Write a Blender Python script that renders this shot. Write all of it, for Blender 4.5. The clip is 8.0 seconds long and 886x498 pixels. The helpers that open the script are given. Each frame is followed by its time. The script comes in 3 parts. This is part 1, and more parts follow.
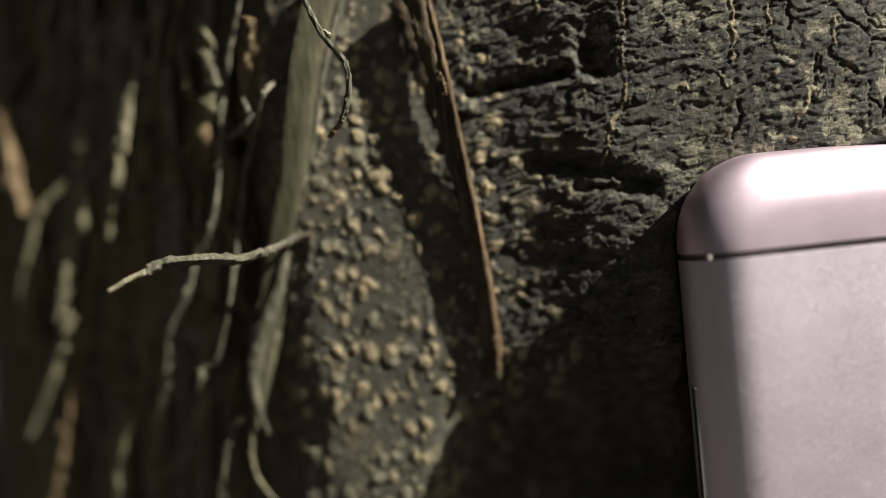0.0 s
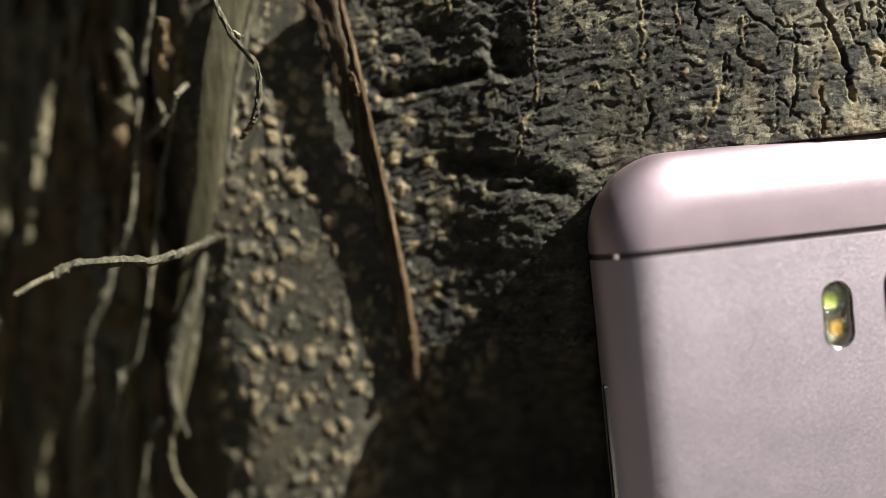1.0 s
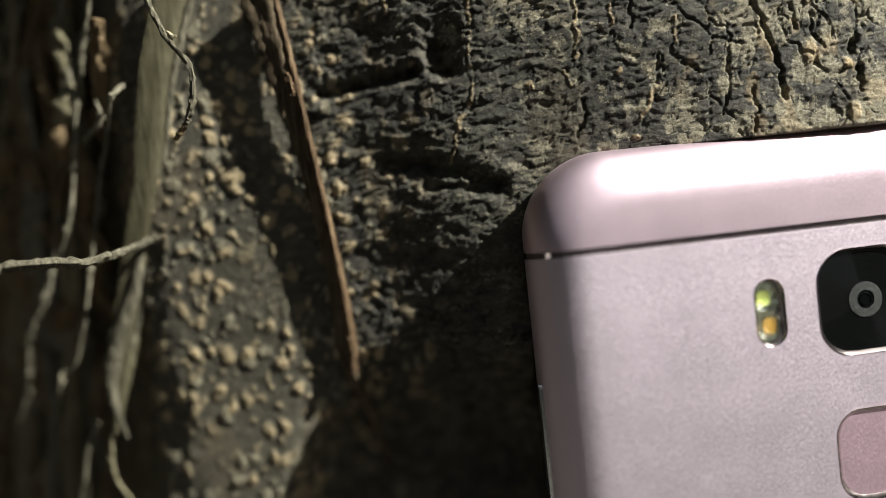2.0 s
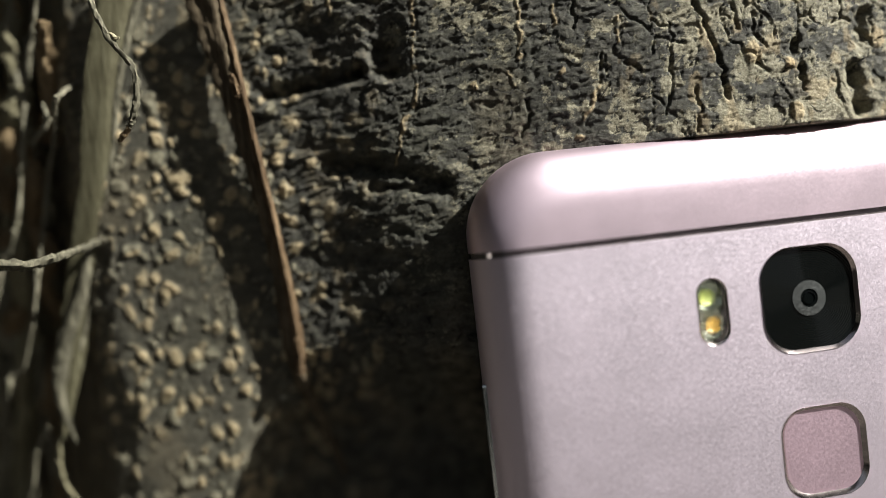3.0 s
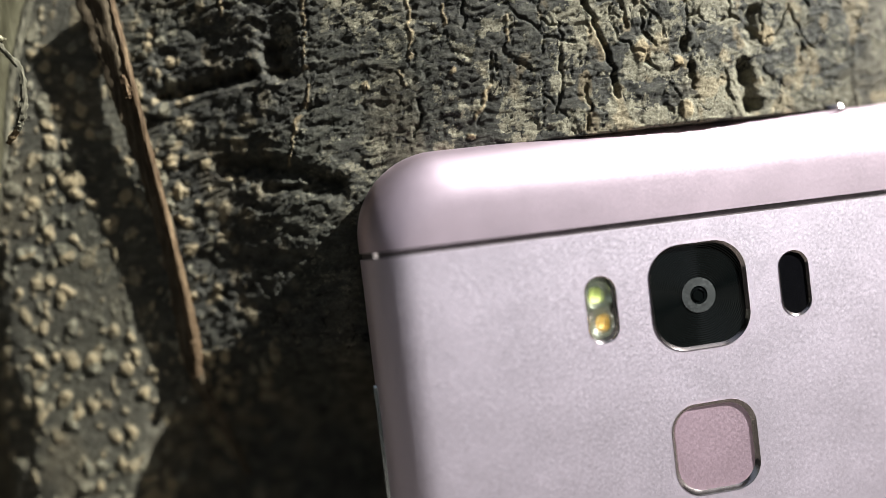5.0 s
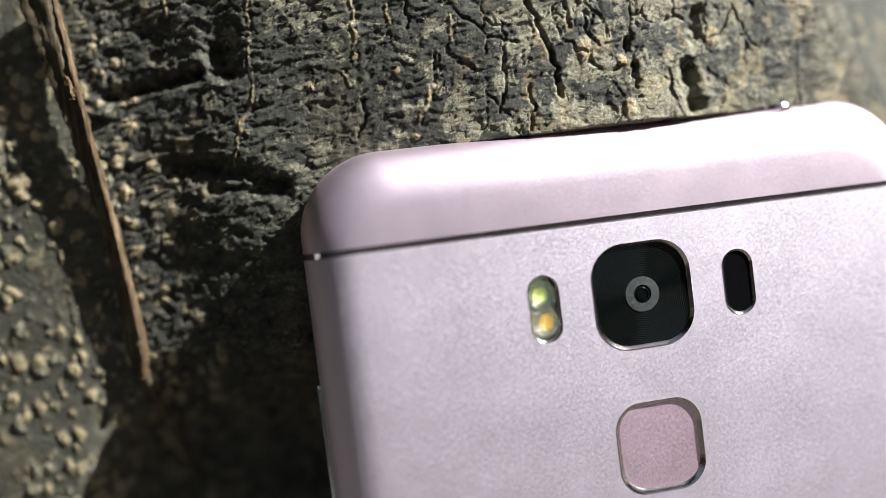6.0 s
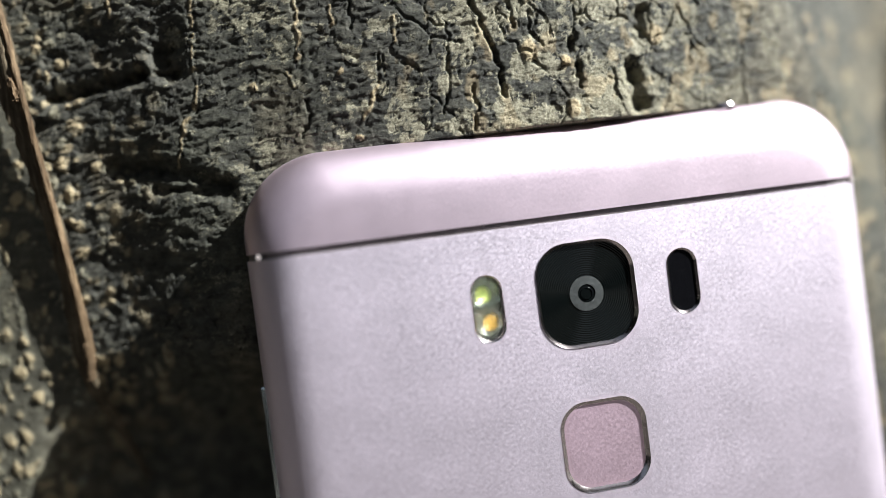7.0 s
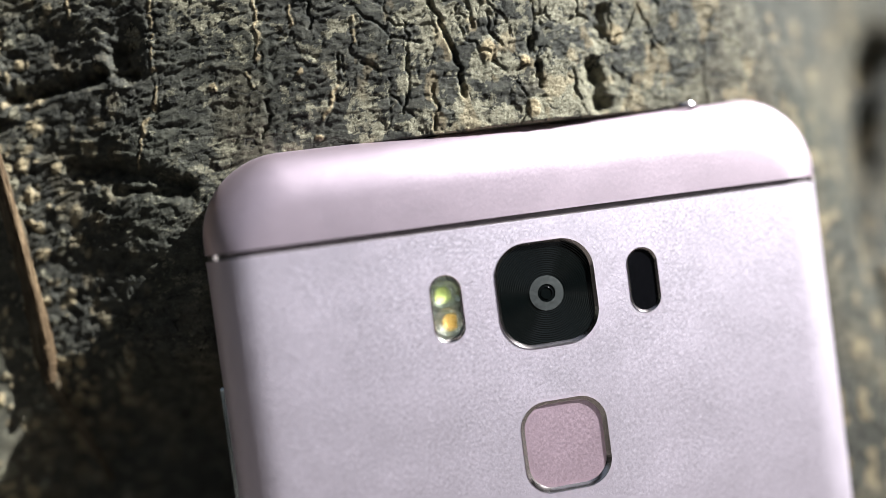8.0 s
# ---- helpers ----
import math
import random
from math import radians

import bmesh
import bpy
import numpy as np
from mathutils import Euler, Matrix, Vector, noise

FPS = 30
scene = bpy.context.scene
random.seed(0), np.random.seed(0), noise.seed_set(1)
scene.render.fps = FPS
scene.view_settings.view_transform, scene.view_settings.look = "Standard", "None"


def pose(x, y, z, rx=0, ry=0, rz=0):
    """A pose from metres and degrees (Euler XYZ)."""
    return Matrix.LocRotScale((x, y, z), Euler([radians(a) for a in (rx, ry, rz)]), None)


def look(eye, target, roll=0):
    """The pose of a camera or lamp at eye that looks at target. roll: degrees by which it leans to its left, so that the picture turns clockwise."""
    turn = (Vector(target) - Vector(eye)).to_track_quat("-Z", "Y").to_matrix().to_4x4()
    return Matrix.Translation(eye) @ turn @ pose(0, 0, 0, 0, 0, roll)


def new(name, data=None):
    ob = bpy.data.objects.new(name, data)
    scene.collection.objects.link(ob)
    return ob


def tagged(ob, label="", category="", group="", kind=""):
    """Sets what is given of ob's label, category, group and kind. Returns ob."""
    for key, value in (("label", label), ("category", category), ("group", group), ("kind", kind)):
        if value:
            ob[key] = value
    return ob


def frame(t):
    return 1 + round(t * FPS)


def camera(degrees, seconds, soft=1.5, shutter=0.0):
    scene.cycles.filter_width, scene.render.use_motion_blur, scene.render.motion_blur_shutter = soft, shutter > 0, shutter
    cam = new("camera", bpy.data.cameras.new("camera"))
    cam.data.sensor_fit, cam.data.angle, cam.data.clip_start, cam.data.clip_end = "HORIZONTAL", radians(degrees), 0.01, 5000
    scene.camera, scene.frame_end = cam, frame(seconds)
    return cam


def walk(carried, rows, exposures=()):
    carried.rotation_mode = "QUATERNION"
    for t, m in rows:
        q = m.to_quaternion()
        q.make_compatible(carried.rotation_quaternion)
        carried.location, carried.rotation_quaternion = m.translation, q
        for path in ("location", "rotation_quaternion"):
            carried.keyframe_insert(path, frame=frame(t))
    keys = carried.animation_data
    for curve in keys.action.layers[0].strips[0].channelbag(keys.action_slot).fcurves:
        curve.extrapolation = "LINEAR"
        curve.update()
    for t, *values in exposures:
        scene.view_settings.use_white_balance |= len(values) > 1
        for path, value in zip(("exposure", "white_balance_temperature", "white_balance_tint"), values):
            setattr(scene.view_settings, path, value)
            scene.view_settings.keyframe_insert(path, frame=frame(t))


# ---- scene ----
MM = 0.001
SEAM = 0.1385            # height of the phone's upper seam over the ground

# ---- camera and walk ----
cam = camera(62.0, 8.0, soft=0.65)
cam.data.dof.use_dof = True
cam.data.dof.focus_distance = 0.0890
cam.data.dof.aperture_fstop = 2.6
PATH = [
    (0.0, -0.07515, -0.07957, 0.14501, 88.203, 5.677, -5.361),
    (0.5, -0.06984, -0.08010, 0.14463, 88.094, 5.834, -5.715),
    (1.0, -0.06568, -0.08050, 0.14449, 87.894, 6.016, -6.115),
    (1.5, -0.06192, -0.08086, 0.14410, 87.866, 6.160, -6.335),
    (3.0, -0.05208, -0.08188, 0.14220, 88.368, 6.494, -6.640),
    (3.5, -0.04924, -0.08226, 0.14155, 88.546, 6.603, -6.814),
    (4.0, -0.04633, -0.08259, 0.14135, 88.445, 6.707, -6.934),
    (4.5, -0.04348, -0.08287, 0.14121, 88.290, 6.824, -7.224),
    (6.0, -0.03444, -0.08411, 0.13981, 88.394, 7.200, -7.851),
    (6.5, -0.03160, -0.08450, 0.13970, 88.224, 7.341, -8.062),
    (7.0, -0.02839, -0.08497, 0.13920, 88.252, 7.449, -8.228),
    (7.5, -0.02596, -0.08534, 0.13902, 88.160, 7.556, -8.299),
    (8.0, -0.02400, -0.08558, 0.13830, 88.425, 7.616, -8.447),
]
EXPOSURES = [(0.0, 1.42, 6600, 7), (8.0, 1.9, 5850, 6)]
walk(cam, [(t, pose(x, y, z, rx, ry, rz)) for t, x, y, z, rx, ry, rz in PATH], EXPOSURES)

# ---- light ----
SUN_WAY = Vector((-2.35, 1.0, -2.1))          # the way the sunlight travels
world = bpy.data.worlds.new("sky")
scene.world = world
world.use_nodes = True
wn = world.node_tree
sky = wn.nodes.new("ShaderNodeTexSky")
sky.sky_type = "NISHITA"
sky.sun_disc = False
sky.dust_density = 5.0
sky.air_density = 0.9
sky.ozone_density = 0.6
sky.sun_elevation = math.atan2(-SUN_WAY.z, math.hypot(SUN_WAY.x, SUN_WAY.y))
sky.sun_rotation = math.atan2(-SUN_WAY.x, -SUN_WAY.y)
haze = wn.nodes.new("ShaderNodeHueSaturation")       # a thin veil of cloud
haze.inputs["Saturation"].default_value = 0.5
wn.links.new(sky.outputs["Color"], haze.inputs["Color"])
wn.links.new(haze.outputs["Color"], wn.nodes["Background"].inputs["Color"])
wn.nodes["Background"].inputs["Strength"].default_value = 0.021
sun = new("sun", bpy.data.lights.new("sun", "SUN"))
sun.data.energy = 5.0
sun.data.angle = radians(0.5)
sun.data.color = (1.0, 0.945, 0.87)
sun.matrix_world = look((0.5, -0.3, 0.8), Vector((0.5, -0.3, 0.8)) + SUN_WAY)


# ---- materials ----
class Shader:
    """A short way to write node materials."""

    def __init__(self, name):
        self.mat = bpy.data.materials.new(name)
        self.mat.use_nodes = True
        self.tree = self.mat.node_tree
        self.bsdf = self.tree.nodes["Principled BSDF"]
        self.coord = self.tree.nodes.new("ShaderNodeTexCoord").outputs["Object"]

    def put(self, socket, value):
        target = self.bsdf.inputs[socket] if isinstance(socket, str) else socket
        if isinstance(value, bpy.types.NodeSocket):
            self.tree.links.new(value, target)
        else:
            target.default_value = value
        return self

    def scaled(self, sx, sy, sz, rx=0.0):
        n = self.tree.nodes.new("ShaderNodeMapping")
        n.inputs["Scale"].default_value = (sx, sy, sz)
        n.inputs["Rotation"].default_value = (rx, 0, 0)
        self.tree.links.new(self.coord, n.inputs["Vector"])
        return n.outputs["Vector"]

    def noise(self, scale, detail=4.0, rough=0.55, vector=None, distort=0.0):
        n = self.tree.nodes.new("ShaderNodeTexNoise")
        n.inputs["Scale"].default_value = scale
        n.inputs["Detail"].default_value = detail
        n.inputs["Roughness"].default_value = rough
        n.inputs["Distortion"].default_value = distort
        self.tree.links.new(vector or self.coord, n.inputs["Vector"])
        return n.outputs["Fac"]

    def voronoi(self, scale, feature="F1", output="Distance", vector=None):
        n = self.tree.nodes.new("ShaderNodeTexVoronoi")
        n.feature = feature
        n.inputs["Scale"].default_value = scale
        self.tree.links.new(vector or self.coord, n.inputs["Vector"])
        return n.outputs[output]

    def ramp(self, fac, *stops):
        n = self.tree.nodes.new("ShaderNodeValToRGB")
        while len(n.color_ramp.elements) < len(stops):
            n.color_ramp.elements.new(0.5)
        for e, (p, c) in zip(n.color_ramp.elements, stops):
            e.position, e.color = p, ((c, c, c, 1) if isinstance(c, (int, float)) else (*c, 1))
        self.tree.links.new(fac, n.inputs["Fac"])
        return n.outputs["Color"]

    def mix(self, fac, a, b, blend="MIX"):
        n = self.tree.nodes.new("ShaderNodeMix")
        n.data_type, n.blend_type = "RGBA", blend
        for i, v in ((0, fac), (6, a), (7, b)):
            if isinstance(v, tuple):
                v = (*v, 1)
            self.put(n.inputs[i], v)
        return n.outputs[2]

    def math(self, kind, a, b=0.0):
        n = self.tree.nodes.new("ShaderNodeMath")
        n.operation = kind
        n.use_clamp = True
        self.put(n.inputs[0], a)
        self.put(n.inputs[1], b)
        return n.outputs[0]

    def vector(self, kind, a, b=None, scale=None):
        n = self.tree.nodes.new("ShaderNodeVectorMath")
        n.operation = kind
        self.put(n.inputs[0], a)
        if b is not None:
            self.put(n.inputs[1], b)
        if scale is not None:
            n.inputs["Scale"].default_value = scale
        return n.outputs[0]

    def attribute(self, name):
        n = self.tree.nodes.new("ShaderNodeAttribute")
        n.attribute_name = name
        return n.outputs["Fac"]

    def bump(self, height, distance, strength=1.0, normal=None):
        n = self.tree.nodes.new("ShaderNodeBump")
        n.inputs["Distance"].default_value = distance
        n.inputs["Strength"].default_value = strength
        self.tree.links.new(height, n.inputs["Height"])
        if normal:
            self.tree.links.new(normal, n.inputs["Normal"])
        self.put("Normal", n.outputs["Normal"])
        return n.outputs["Normal"]


def bark_material():
    s = Shader("bark")
    wide = s.noise(60, 5, 0.6)
    fine = s.noise(750, 8, 0.68, s.scaled(0.7, 0.7, 1.3))
    speck = s.noise(1700, 7, 0.72, s.scaled(0.8, 0.8, 1.25))
    grit = s.noise(4200, 4, 0.65)
    base = s.ramp(fine, (0.30, (0.019, 0.019, 0.016)), (0.50, (0.045, 0.044, 0.036)), (0.72, (0.10, 0.096, 0.076)))
    flank = s.ramp(fine, (0.30, (0.050, 0.047, 0.036)), (0.55, (0.088, 0.083, 0.063)), (0.75, (0.15, 0.141, 0.104)))
    brown = s.ramp(fine, (0.30, (0.06, 0.05, 0.033)), (0.6, (0.17, 0.145, 0.095)), (0.8, (0.32, 0.28, 0.19)))
    base = s.mix(s.attribute("pale"), base, flank)
    base = s.mix(s.attribute("brown"), base, brown)
    base = s.mix(s.ramp(s.noise(5200, 4, 0.7), (0.36, 0.6), (0.45, 0.0)), base, (0.03, 0.029, 0.027))
    # pale flecks of lichen and bare rind, with crumbly edges
    lichen = s.ramp(grit, (0.25, (0.10, 0.091, 0.062)), (0.5, (0.22, 0.203, 0.142)), (0.75, (0.42, 0.39, 0.285)))
    share = s.math("ADD", s.math("MULTIPLY", s.attribute("lichen"), 0.34), s.math("MULTIPLY", s.math("ADD", speck, s.math("MULTIPLY", s.noise(420, 5, 0.65), 0.6)), 0.72))
    base = s.mix(s.ramp(share, (0.66, 0.0), (0.76, 0.6), (0.95, 0.95)), base, lichen)
    orange = s.ramp(grit, (0.3, (0.24, 0.18, 0.095)), (0.7, (0.52, 0.41, 0.24)))
    base = s.mix(s.attribute("orange"), base, orange)
    base = s.mix(s.ramp(wide, (0.48, 0.0), (0.75, 0.22)), base, (0.04, 0.045, 0.024))
    # hairline cracks, upright ones and the finer network between them
    bent = s.math("MULTIPLY", s.math("SUBTRACT", fine, 0.42), 0.5)
    crack = s.math("ADD", s.voronoi(300, "DISTANCE_TO_EDGE", vector=s.scaled(1.0, 1.0, 0.6)), bent)
    small = s.math("ADD", s.voronoi(900, "DISTANCE_TO_EDGE", vector=s.scaled(1.0, 1.0, 1.4)), s.math("MULTIPLY", s.math("SUBTRACT", speck, 0.40), 0.7))
    open_crack = s.math("MAXIMUM", s.ramp(crack, (0.012, 1.0), (0.04, 0.0)), s.math("MULTIPLY", s.ramp(small, (0.01, 1.0), (0.05, 0.0)), 0.6))
    base = s.mix(s.math("MULTIPLY", open_crack, s.ramp(s.attribute("pale"), (0.1, 0.85), (0.6, 0.1))), base, (0.012, 0.011, 0.009))
    s.put("Base Color", base).put("Roughness", s.ramp(grit, (0.3, 0.55), (0.7, 0.85))).put("Specular IOR Level", 0.2)
    first = s.bump(fine, 0.00022, 0.9)
    second = s.bump(speck, 0.00016, 1.0, first)
    third = s.bump(grit, 0.00007, 0.9, second)
    s.bump(s.math("SUBTRACT", 1.0, open_crack), 0.00012, 0.8, third)
    return s.mat


def soil_material():
    s = Shader("soil")
    n = s.noise(90, 8, 0.65)
    s.put("Base Color", s.ramp(n, (0.3, (0.03, 0.026, 0.022)), (0.55, (0.062, 0.055, 0.047)), (0.8, (0.12, 0.108, 0.094))))
    s.put("Roughness", 0.95)
    s.bump(n, 0.006)
    return s.mat


def blocker_material():
    s = Shader("dark_blocker")
    n = s.noise(9, 8, 0.7)
    s.put("Base Color", s.ramp(n, (0.35, (0.005, 0.007, 0.003)), (0.6, (0.016, 0.022, 0.009)), (0.8, (0.035, 0.045, 0.018)))).put("Roughness", 0.8)
    s.bump(n, 0.3)
    return s.mat


def fibre_material(name, dark, mid, light, along=(2500, 2500, 160), rough=0.8):
    """Dry plant fibre, streaked along its length."""
    s = Shader(name)
    streak = s.noise(1.0, 5, 0.6, s.scaled(*along))
    blot = s.noise(260, 4, 0.6)
    both = s.math("ADD", s.math("MULTIPLY", streak, 0.65), s.math("MULTIPLY", blot, 0.35))
    s.put("Base Color", s.ramp(both, (0.32, dark), (0.5, mid), (0.68, light))).put("Roughness", rough)
    s.put("Specular IOR Level", 0.15)
    s.bump(streak, 0.00016, 0.8)
    return s.mat


def metal_material(name, colour, rough, grain, sparkle):
    """Bead-blasted, anodised aluminium: tiny facets that each lean their own way."""
    s = Shader(name)
    fine = s.noise(grain, 2.5, 0.6)
    wide = s.noise(120, 4, 0.6)
    bright = tuple(min(1.0, c * 1.05) for c in colour)
    base = s.mix(s.ramp(wide, (0.3, 0.0), (0.7, 1.0)), colour, bright)
    s.put("Base Color", base).put("Metallic", 1.0)
    s.put("Roughness", s.ramp(wide, (0.3, rough - 0.02), (0.7, rough + 0.02)))
    facet = s.voronoi(grain, "F1", "Color")
    tilt = s.vector("SUBTRACT", facet, (0.5, 0.5, 0.5))
    tilt = s.vector("SCALE", tilt, scale=0.2 * sparkle)
    normal = s.vector("ADD", s.tree.nodes.new("ShaderNodeNewGeometry").outputs["Normal"], tilt)
    normal = s.vector("NORMALIZE", normal)
    s.bump(fine, 0.25 / grain, 0.35 * sparkle, normal)
    return s.mat


def plain_material(name, colour, rough, metallic=0.0, coat=0.0, wear=0.0, ior=0.5):
    s = Shader(name)
    n = s.noise(900, 4, 0.6)
    dull = tuple(c * (1 - wear) for c in colour)
    s.put("Base Color", s.mix(s.ramp(n, (0.35, 0.0), (0.65, 1.0)), dull, colour))
    s.put("Roughness", s.ramp(n, (0.3, max(0.02, rough * 0.9)), (0.7, rough * 1.1))).put("Metallic", metallic)
    s.put("Coat Weight", coat).put("Specular IOR Level", ior)
    return s.mat


def glass_material():
    s = Shader("clear_plastic")
    s.put("Base Color", (0.97, 1.0, 0.95, 1)).put("Transmission Weight", 1.0).put("Roughness", 0.06).put("IOR", 1.45)
    return s.mat


BARK = bark_material()
SOIL = soil_material()
BLOCKER = blocker_material()
ROSE = metal_material("rose_aluminium", (0.68, 0.605, 0.69), 0.55, 12500, 1.1)
CAP = metal_material("rose_cap_paint", (0.715, 0.585, 0.67), 0.47, 12500, 0.4)
PAD = metal_material("sensor_pad_metal", (0.74, 0.555, 0.655), 0.48, 10000, 1.1)
CHAMFER = plain_material("polished_chamfer", (0.62, 0.55, 0.55), 0.16, 1.0, wear=0.1)
BAND = plain_material("antenna_plastic", (0.10, 0.085, 0.085), 0.5, 0.0, wear=0.3)
BAND_END = plain_material("antenna_end_plastic", (0.40, 0.35, 0.34), 0.5)
GLOSS = plain_material("black_gloss", (0.004, 0.004, 0.005), 0.10, 0.0, wear=0.2, ior=0.25)
GROOVED = plain_material("grooved_black", (0.003, 0.004, 0.004), 0.10, 0.0, wear=0.2, ior=0.3)
LENS_RING = metal_material("grey_ring", (0.085, 0.09, 0.09), 0.6, 6500, 1.2)
LENS = plain_material("lens_glass", (0.003, 0.010, 0.007), 0.03, 0.0, coat=1.0, ior=0.9)
CLEAR = glass_material()
LED_COOL = plain_material("cool_phosphor", (0.50, 0.56, 0.16), 0.3, wear=0.45)
LED_WARM = plain_material("warm_phosphor", (0.70, 0.40, 0.08), 0.3, wear=0.45)
REFLECTOR = metal_material("flash_reflector", (0.80, 0.82, 0.74), 0.16, 1400, 1.0)
SCREEN = plain_material("front_glass", (0.01, 0.01, 0.01), 0.06)
KEY = plain_material("side_key_metal", (0.62, 0.66, 0.66), 0.22, 1.0)
DRY = fibre_material("dry_brown_stalk", (0.026, 0.017, 0.009), (0.075, 0.049, 0.027), (0.17, 0.12, 0.07))
OLIVE = fibre_material("dull_olive_stalk", (0.07, 0.064, 0.04), (0.155, 0.142, 0.09), (0.25, 0.232, 0.15), rough=0.75)
REED = fibre_material("olive_reed_skin", (0.045, 0.040, 0.023), (0.074, 0.069, 0.041), (0.11, 0.105, 0.067), rough=0.7)
GREY = fibre_material("grey_rootlet", (0.026, 0.025, 0.018), (0.078, 0.073, 0.052), (0.20, 0.187, 0.135))
PALE_ROOT = fibre_material("pale_grey_rootlet", (0.05, 0.047, 0.035), (0.14, 0.131, 0.095), (0.26, 0.243, 0.18))
RUST = fibre_material("rust_brown_root", (0.045, 0.033, 0.018), (0.13, 0.094, 0.053), (0.23, 0.175, 0.10))
VINE = fibre_material("brown_vine_rind", (0.024, 0.019, 0.012), (0.066, 0.051, 0.032), (0.15, 0.12, 0.08))
STRAW = fibre_material("straw_grey_twig", (0.06, 0.056, 0.036), (0.18, 0.165, 0.11), (0.38, 0.35, 0.24))


# ---- mesh helpers ----
def to_mesh(name, bm, material, smooth=True, fix=True):
    if fix:
        bmesh.ops.recalc_face_normals(bm, faces=bm.faces)
    me = bpy.data.meshes.new(name)
    bm.to_mesh(me)
    bm.free()
    me.materials.append(material)
    for p in me.polygons:
        p.use_smooth = smooth
    return me


def part(name, bm, material, parent, label="", smooth=True, fix=True):
    ob = new(name, to_mesh(name, bm, material, smooth, fix))
    ob.parent = parent
    if smooth:
        sharp_by_angle(ob, 35)
    return tagged(ob, label)


def sharp_by_angle(ob, degrees):
    """Marks the edges sharper than that, so that flats stay flat beside rounded faces."""
    bm = bmesh.new()
    bm.from_mesh(ob.data)
    for e in bm.edges:
        if len(e.link_faces) == 2 and e.calc_face_angle(0) > radians(degrees):
            e.smooth = False
    bm.to_mesh(ob.data)
    bm.free()


def outline(cx, cz, hw, hh, r, steps=10):
    """A rounded rectangle in the plane of the phone's back, in metres."""
    pts = []
    for sx, sz, a0 in ((1, 1, 0), (-1, 1, 90), (-1, -1, 180), (1, -1, 270)):
        for k in range(steps + 1):
            a = radians(a0 + 90 * k / steps)
            pts.append((cx + sx * (hw - r) + r * math.cos(a), cz + sz * (hh - r) + r * math.sin(a)))
    return pts


def loft(rings, close_first=True, close_last=True):
    """A skin over rings of equally many (x, y, z) points."""
    bm = bmesh.new()
    rows = [[bm.verts.new(p) for p in ring] for ring in rings]
    n = len(rows[0])
    for a, b in zip(rows, rows[1:]):
        for k in range(n):
            bm.faces.new((a[k], a[(k + 1) % n], b[(k + 1) % n], b[k]))
    if close_first:
        bm.faces.new(rows[0])
    if close_last:
        bm.faces.new(rows[-1][::-1])
    return bm


# ---- the tree trunk ----
def hashed(ix, iz, seed):
    v = np.sin(ix * 127.1 + iz * 311.7 + seed * 74.7) * 43758.5453
    return v - np.floor(v)


def value_noise(x, z, seed):
    ix, iz = np.floor(x), np.floor(z)
    fx, fz = x - ix, z - iz
    ux, uz = fx * fx * fx * (fx * (6 * fx - 15) + 10), fz * fz * fz * (fz * (6 * fz - 15) + 10)
    a, b = hashed(ix, iz, seed), hashed(ix + 1, iz, seed)
    c, d = hashed(ix, iz + 1, seed), hashed(ix + 1, iz + 1, seed)
    return (a * (1 - ux) + b * ux) * (1 - uz) + (c * (1 - ux) + d * ux) * uz - 0.5


def layered(x, z, seed, octaves=4, gain=0.5):
    total, size = 0, 1.0
    for k in range(octaves):
        c, s = math.cos(0.6 * k), math.sin(0.6 * k)
        total = total + size * value_noise((c * x - s * z) * 2.03**k, (s * x + c * z) * 2.03**k, seed + k)
        size *= gain
    return total


def cells(x, z, seed):
    """Distance to the nearest and second nearest of scattered points, and the nearest one's own random number."""
    ix, iz = np.floor(x), np.floor(z)
    near, second, own = np.full(x.shape, 9.0), np.full(x.shape, 9.0), np.zeros(x.shape)
    for dx in (-1, 0, 1):
        for dz in (-1, 0, 1):
            jx, jz = ix + dx, iz + dz
            d = np.hypot(jx + hashed(jx, jz, seed) - x, jz + hashed(jx, jz, seed + 5) - z)
            closer = d < near
            second = np.where(closer, near, np.minimum(second, d))
            own = np.where(closer, hashed(jx, jz, seed + 9), own)
            near = np.where(closer, d, near)
    return near, second, own


def step(a, b, v):
    t = np.clip((v - a) / (b - a), 0, 1)
    return t * t * (3 - 2 * t)


def line_dist(x, z, ax, az, bx, bz):
    """Distance to a line from a to b, and how far along it the nearest point is (0 to 1)."""
    t = np.clip(((x - ax) * (bx - ax) + (z - az) * (bz - az)) / ((bx - ax) ** 2 + (bz - az) ** 2), 0, 1)
    return np.hypot(x - ax - t * (bx - ax), z - az - t * (bz - az)), t


RADIUS = 210.0   # the trunk, in millimetres; x and z below are millimetres from the middle of the phone's seam
TRUNK_X = 10.0   # its axis stands this far beside the phone's middle
HALF_W, TOP, BOTTOM, THICK = 39.2, 11.75, -138.4, 8.3      # the phone
CORNER = 9.8


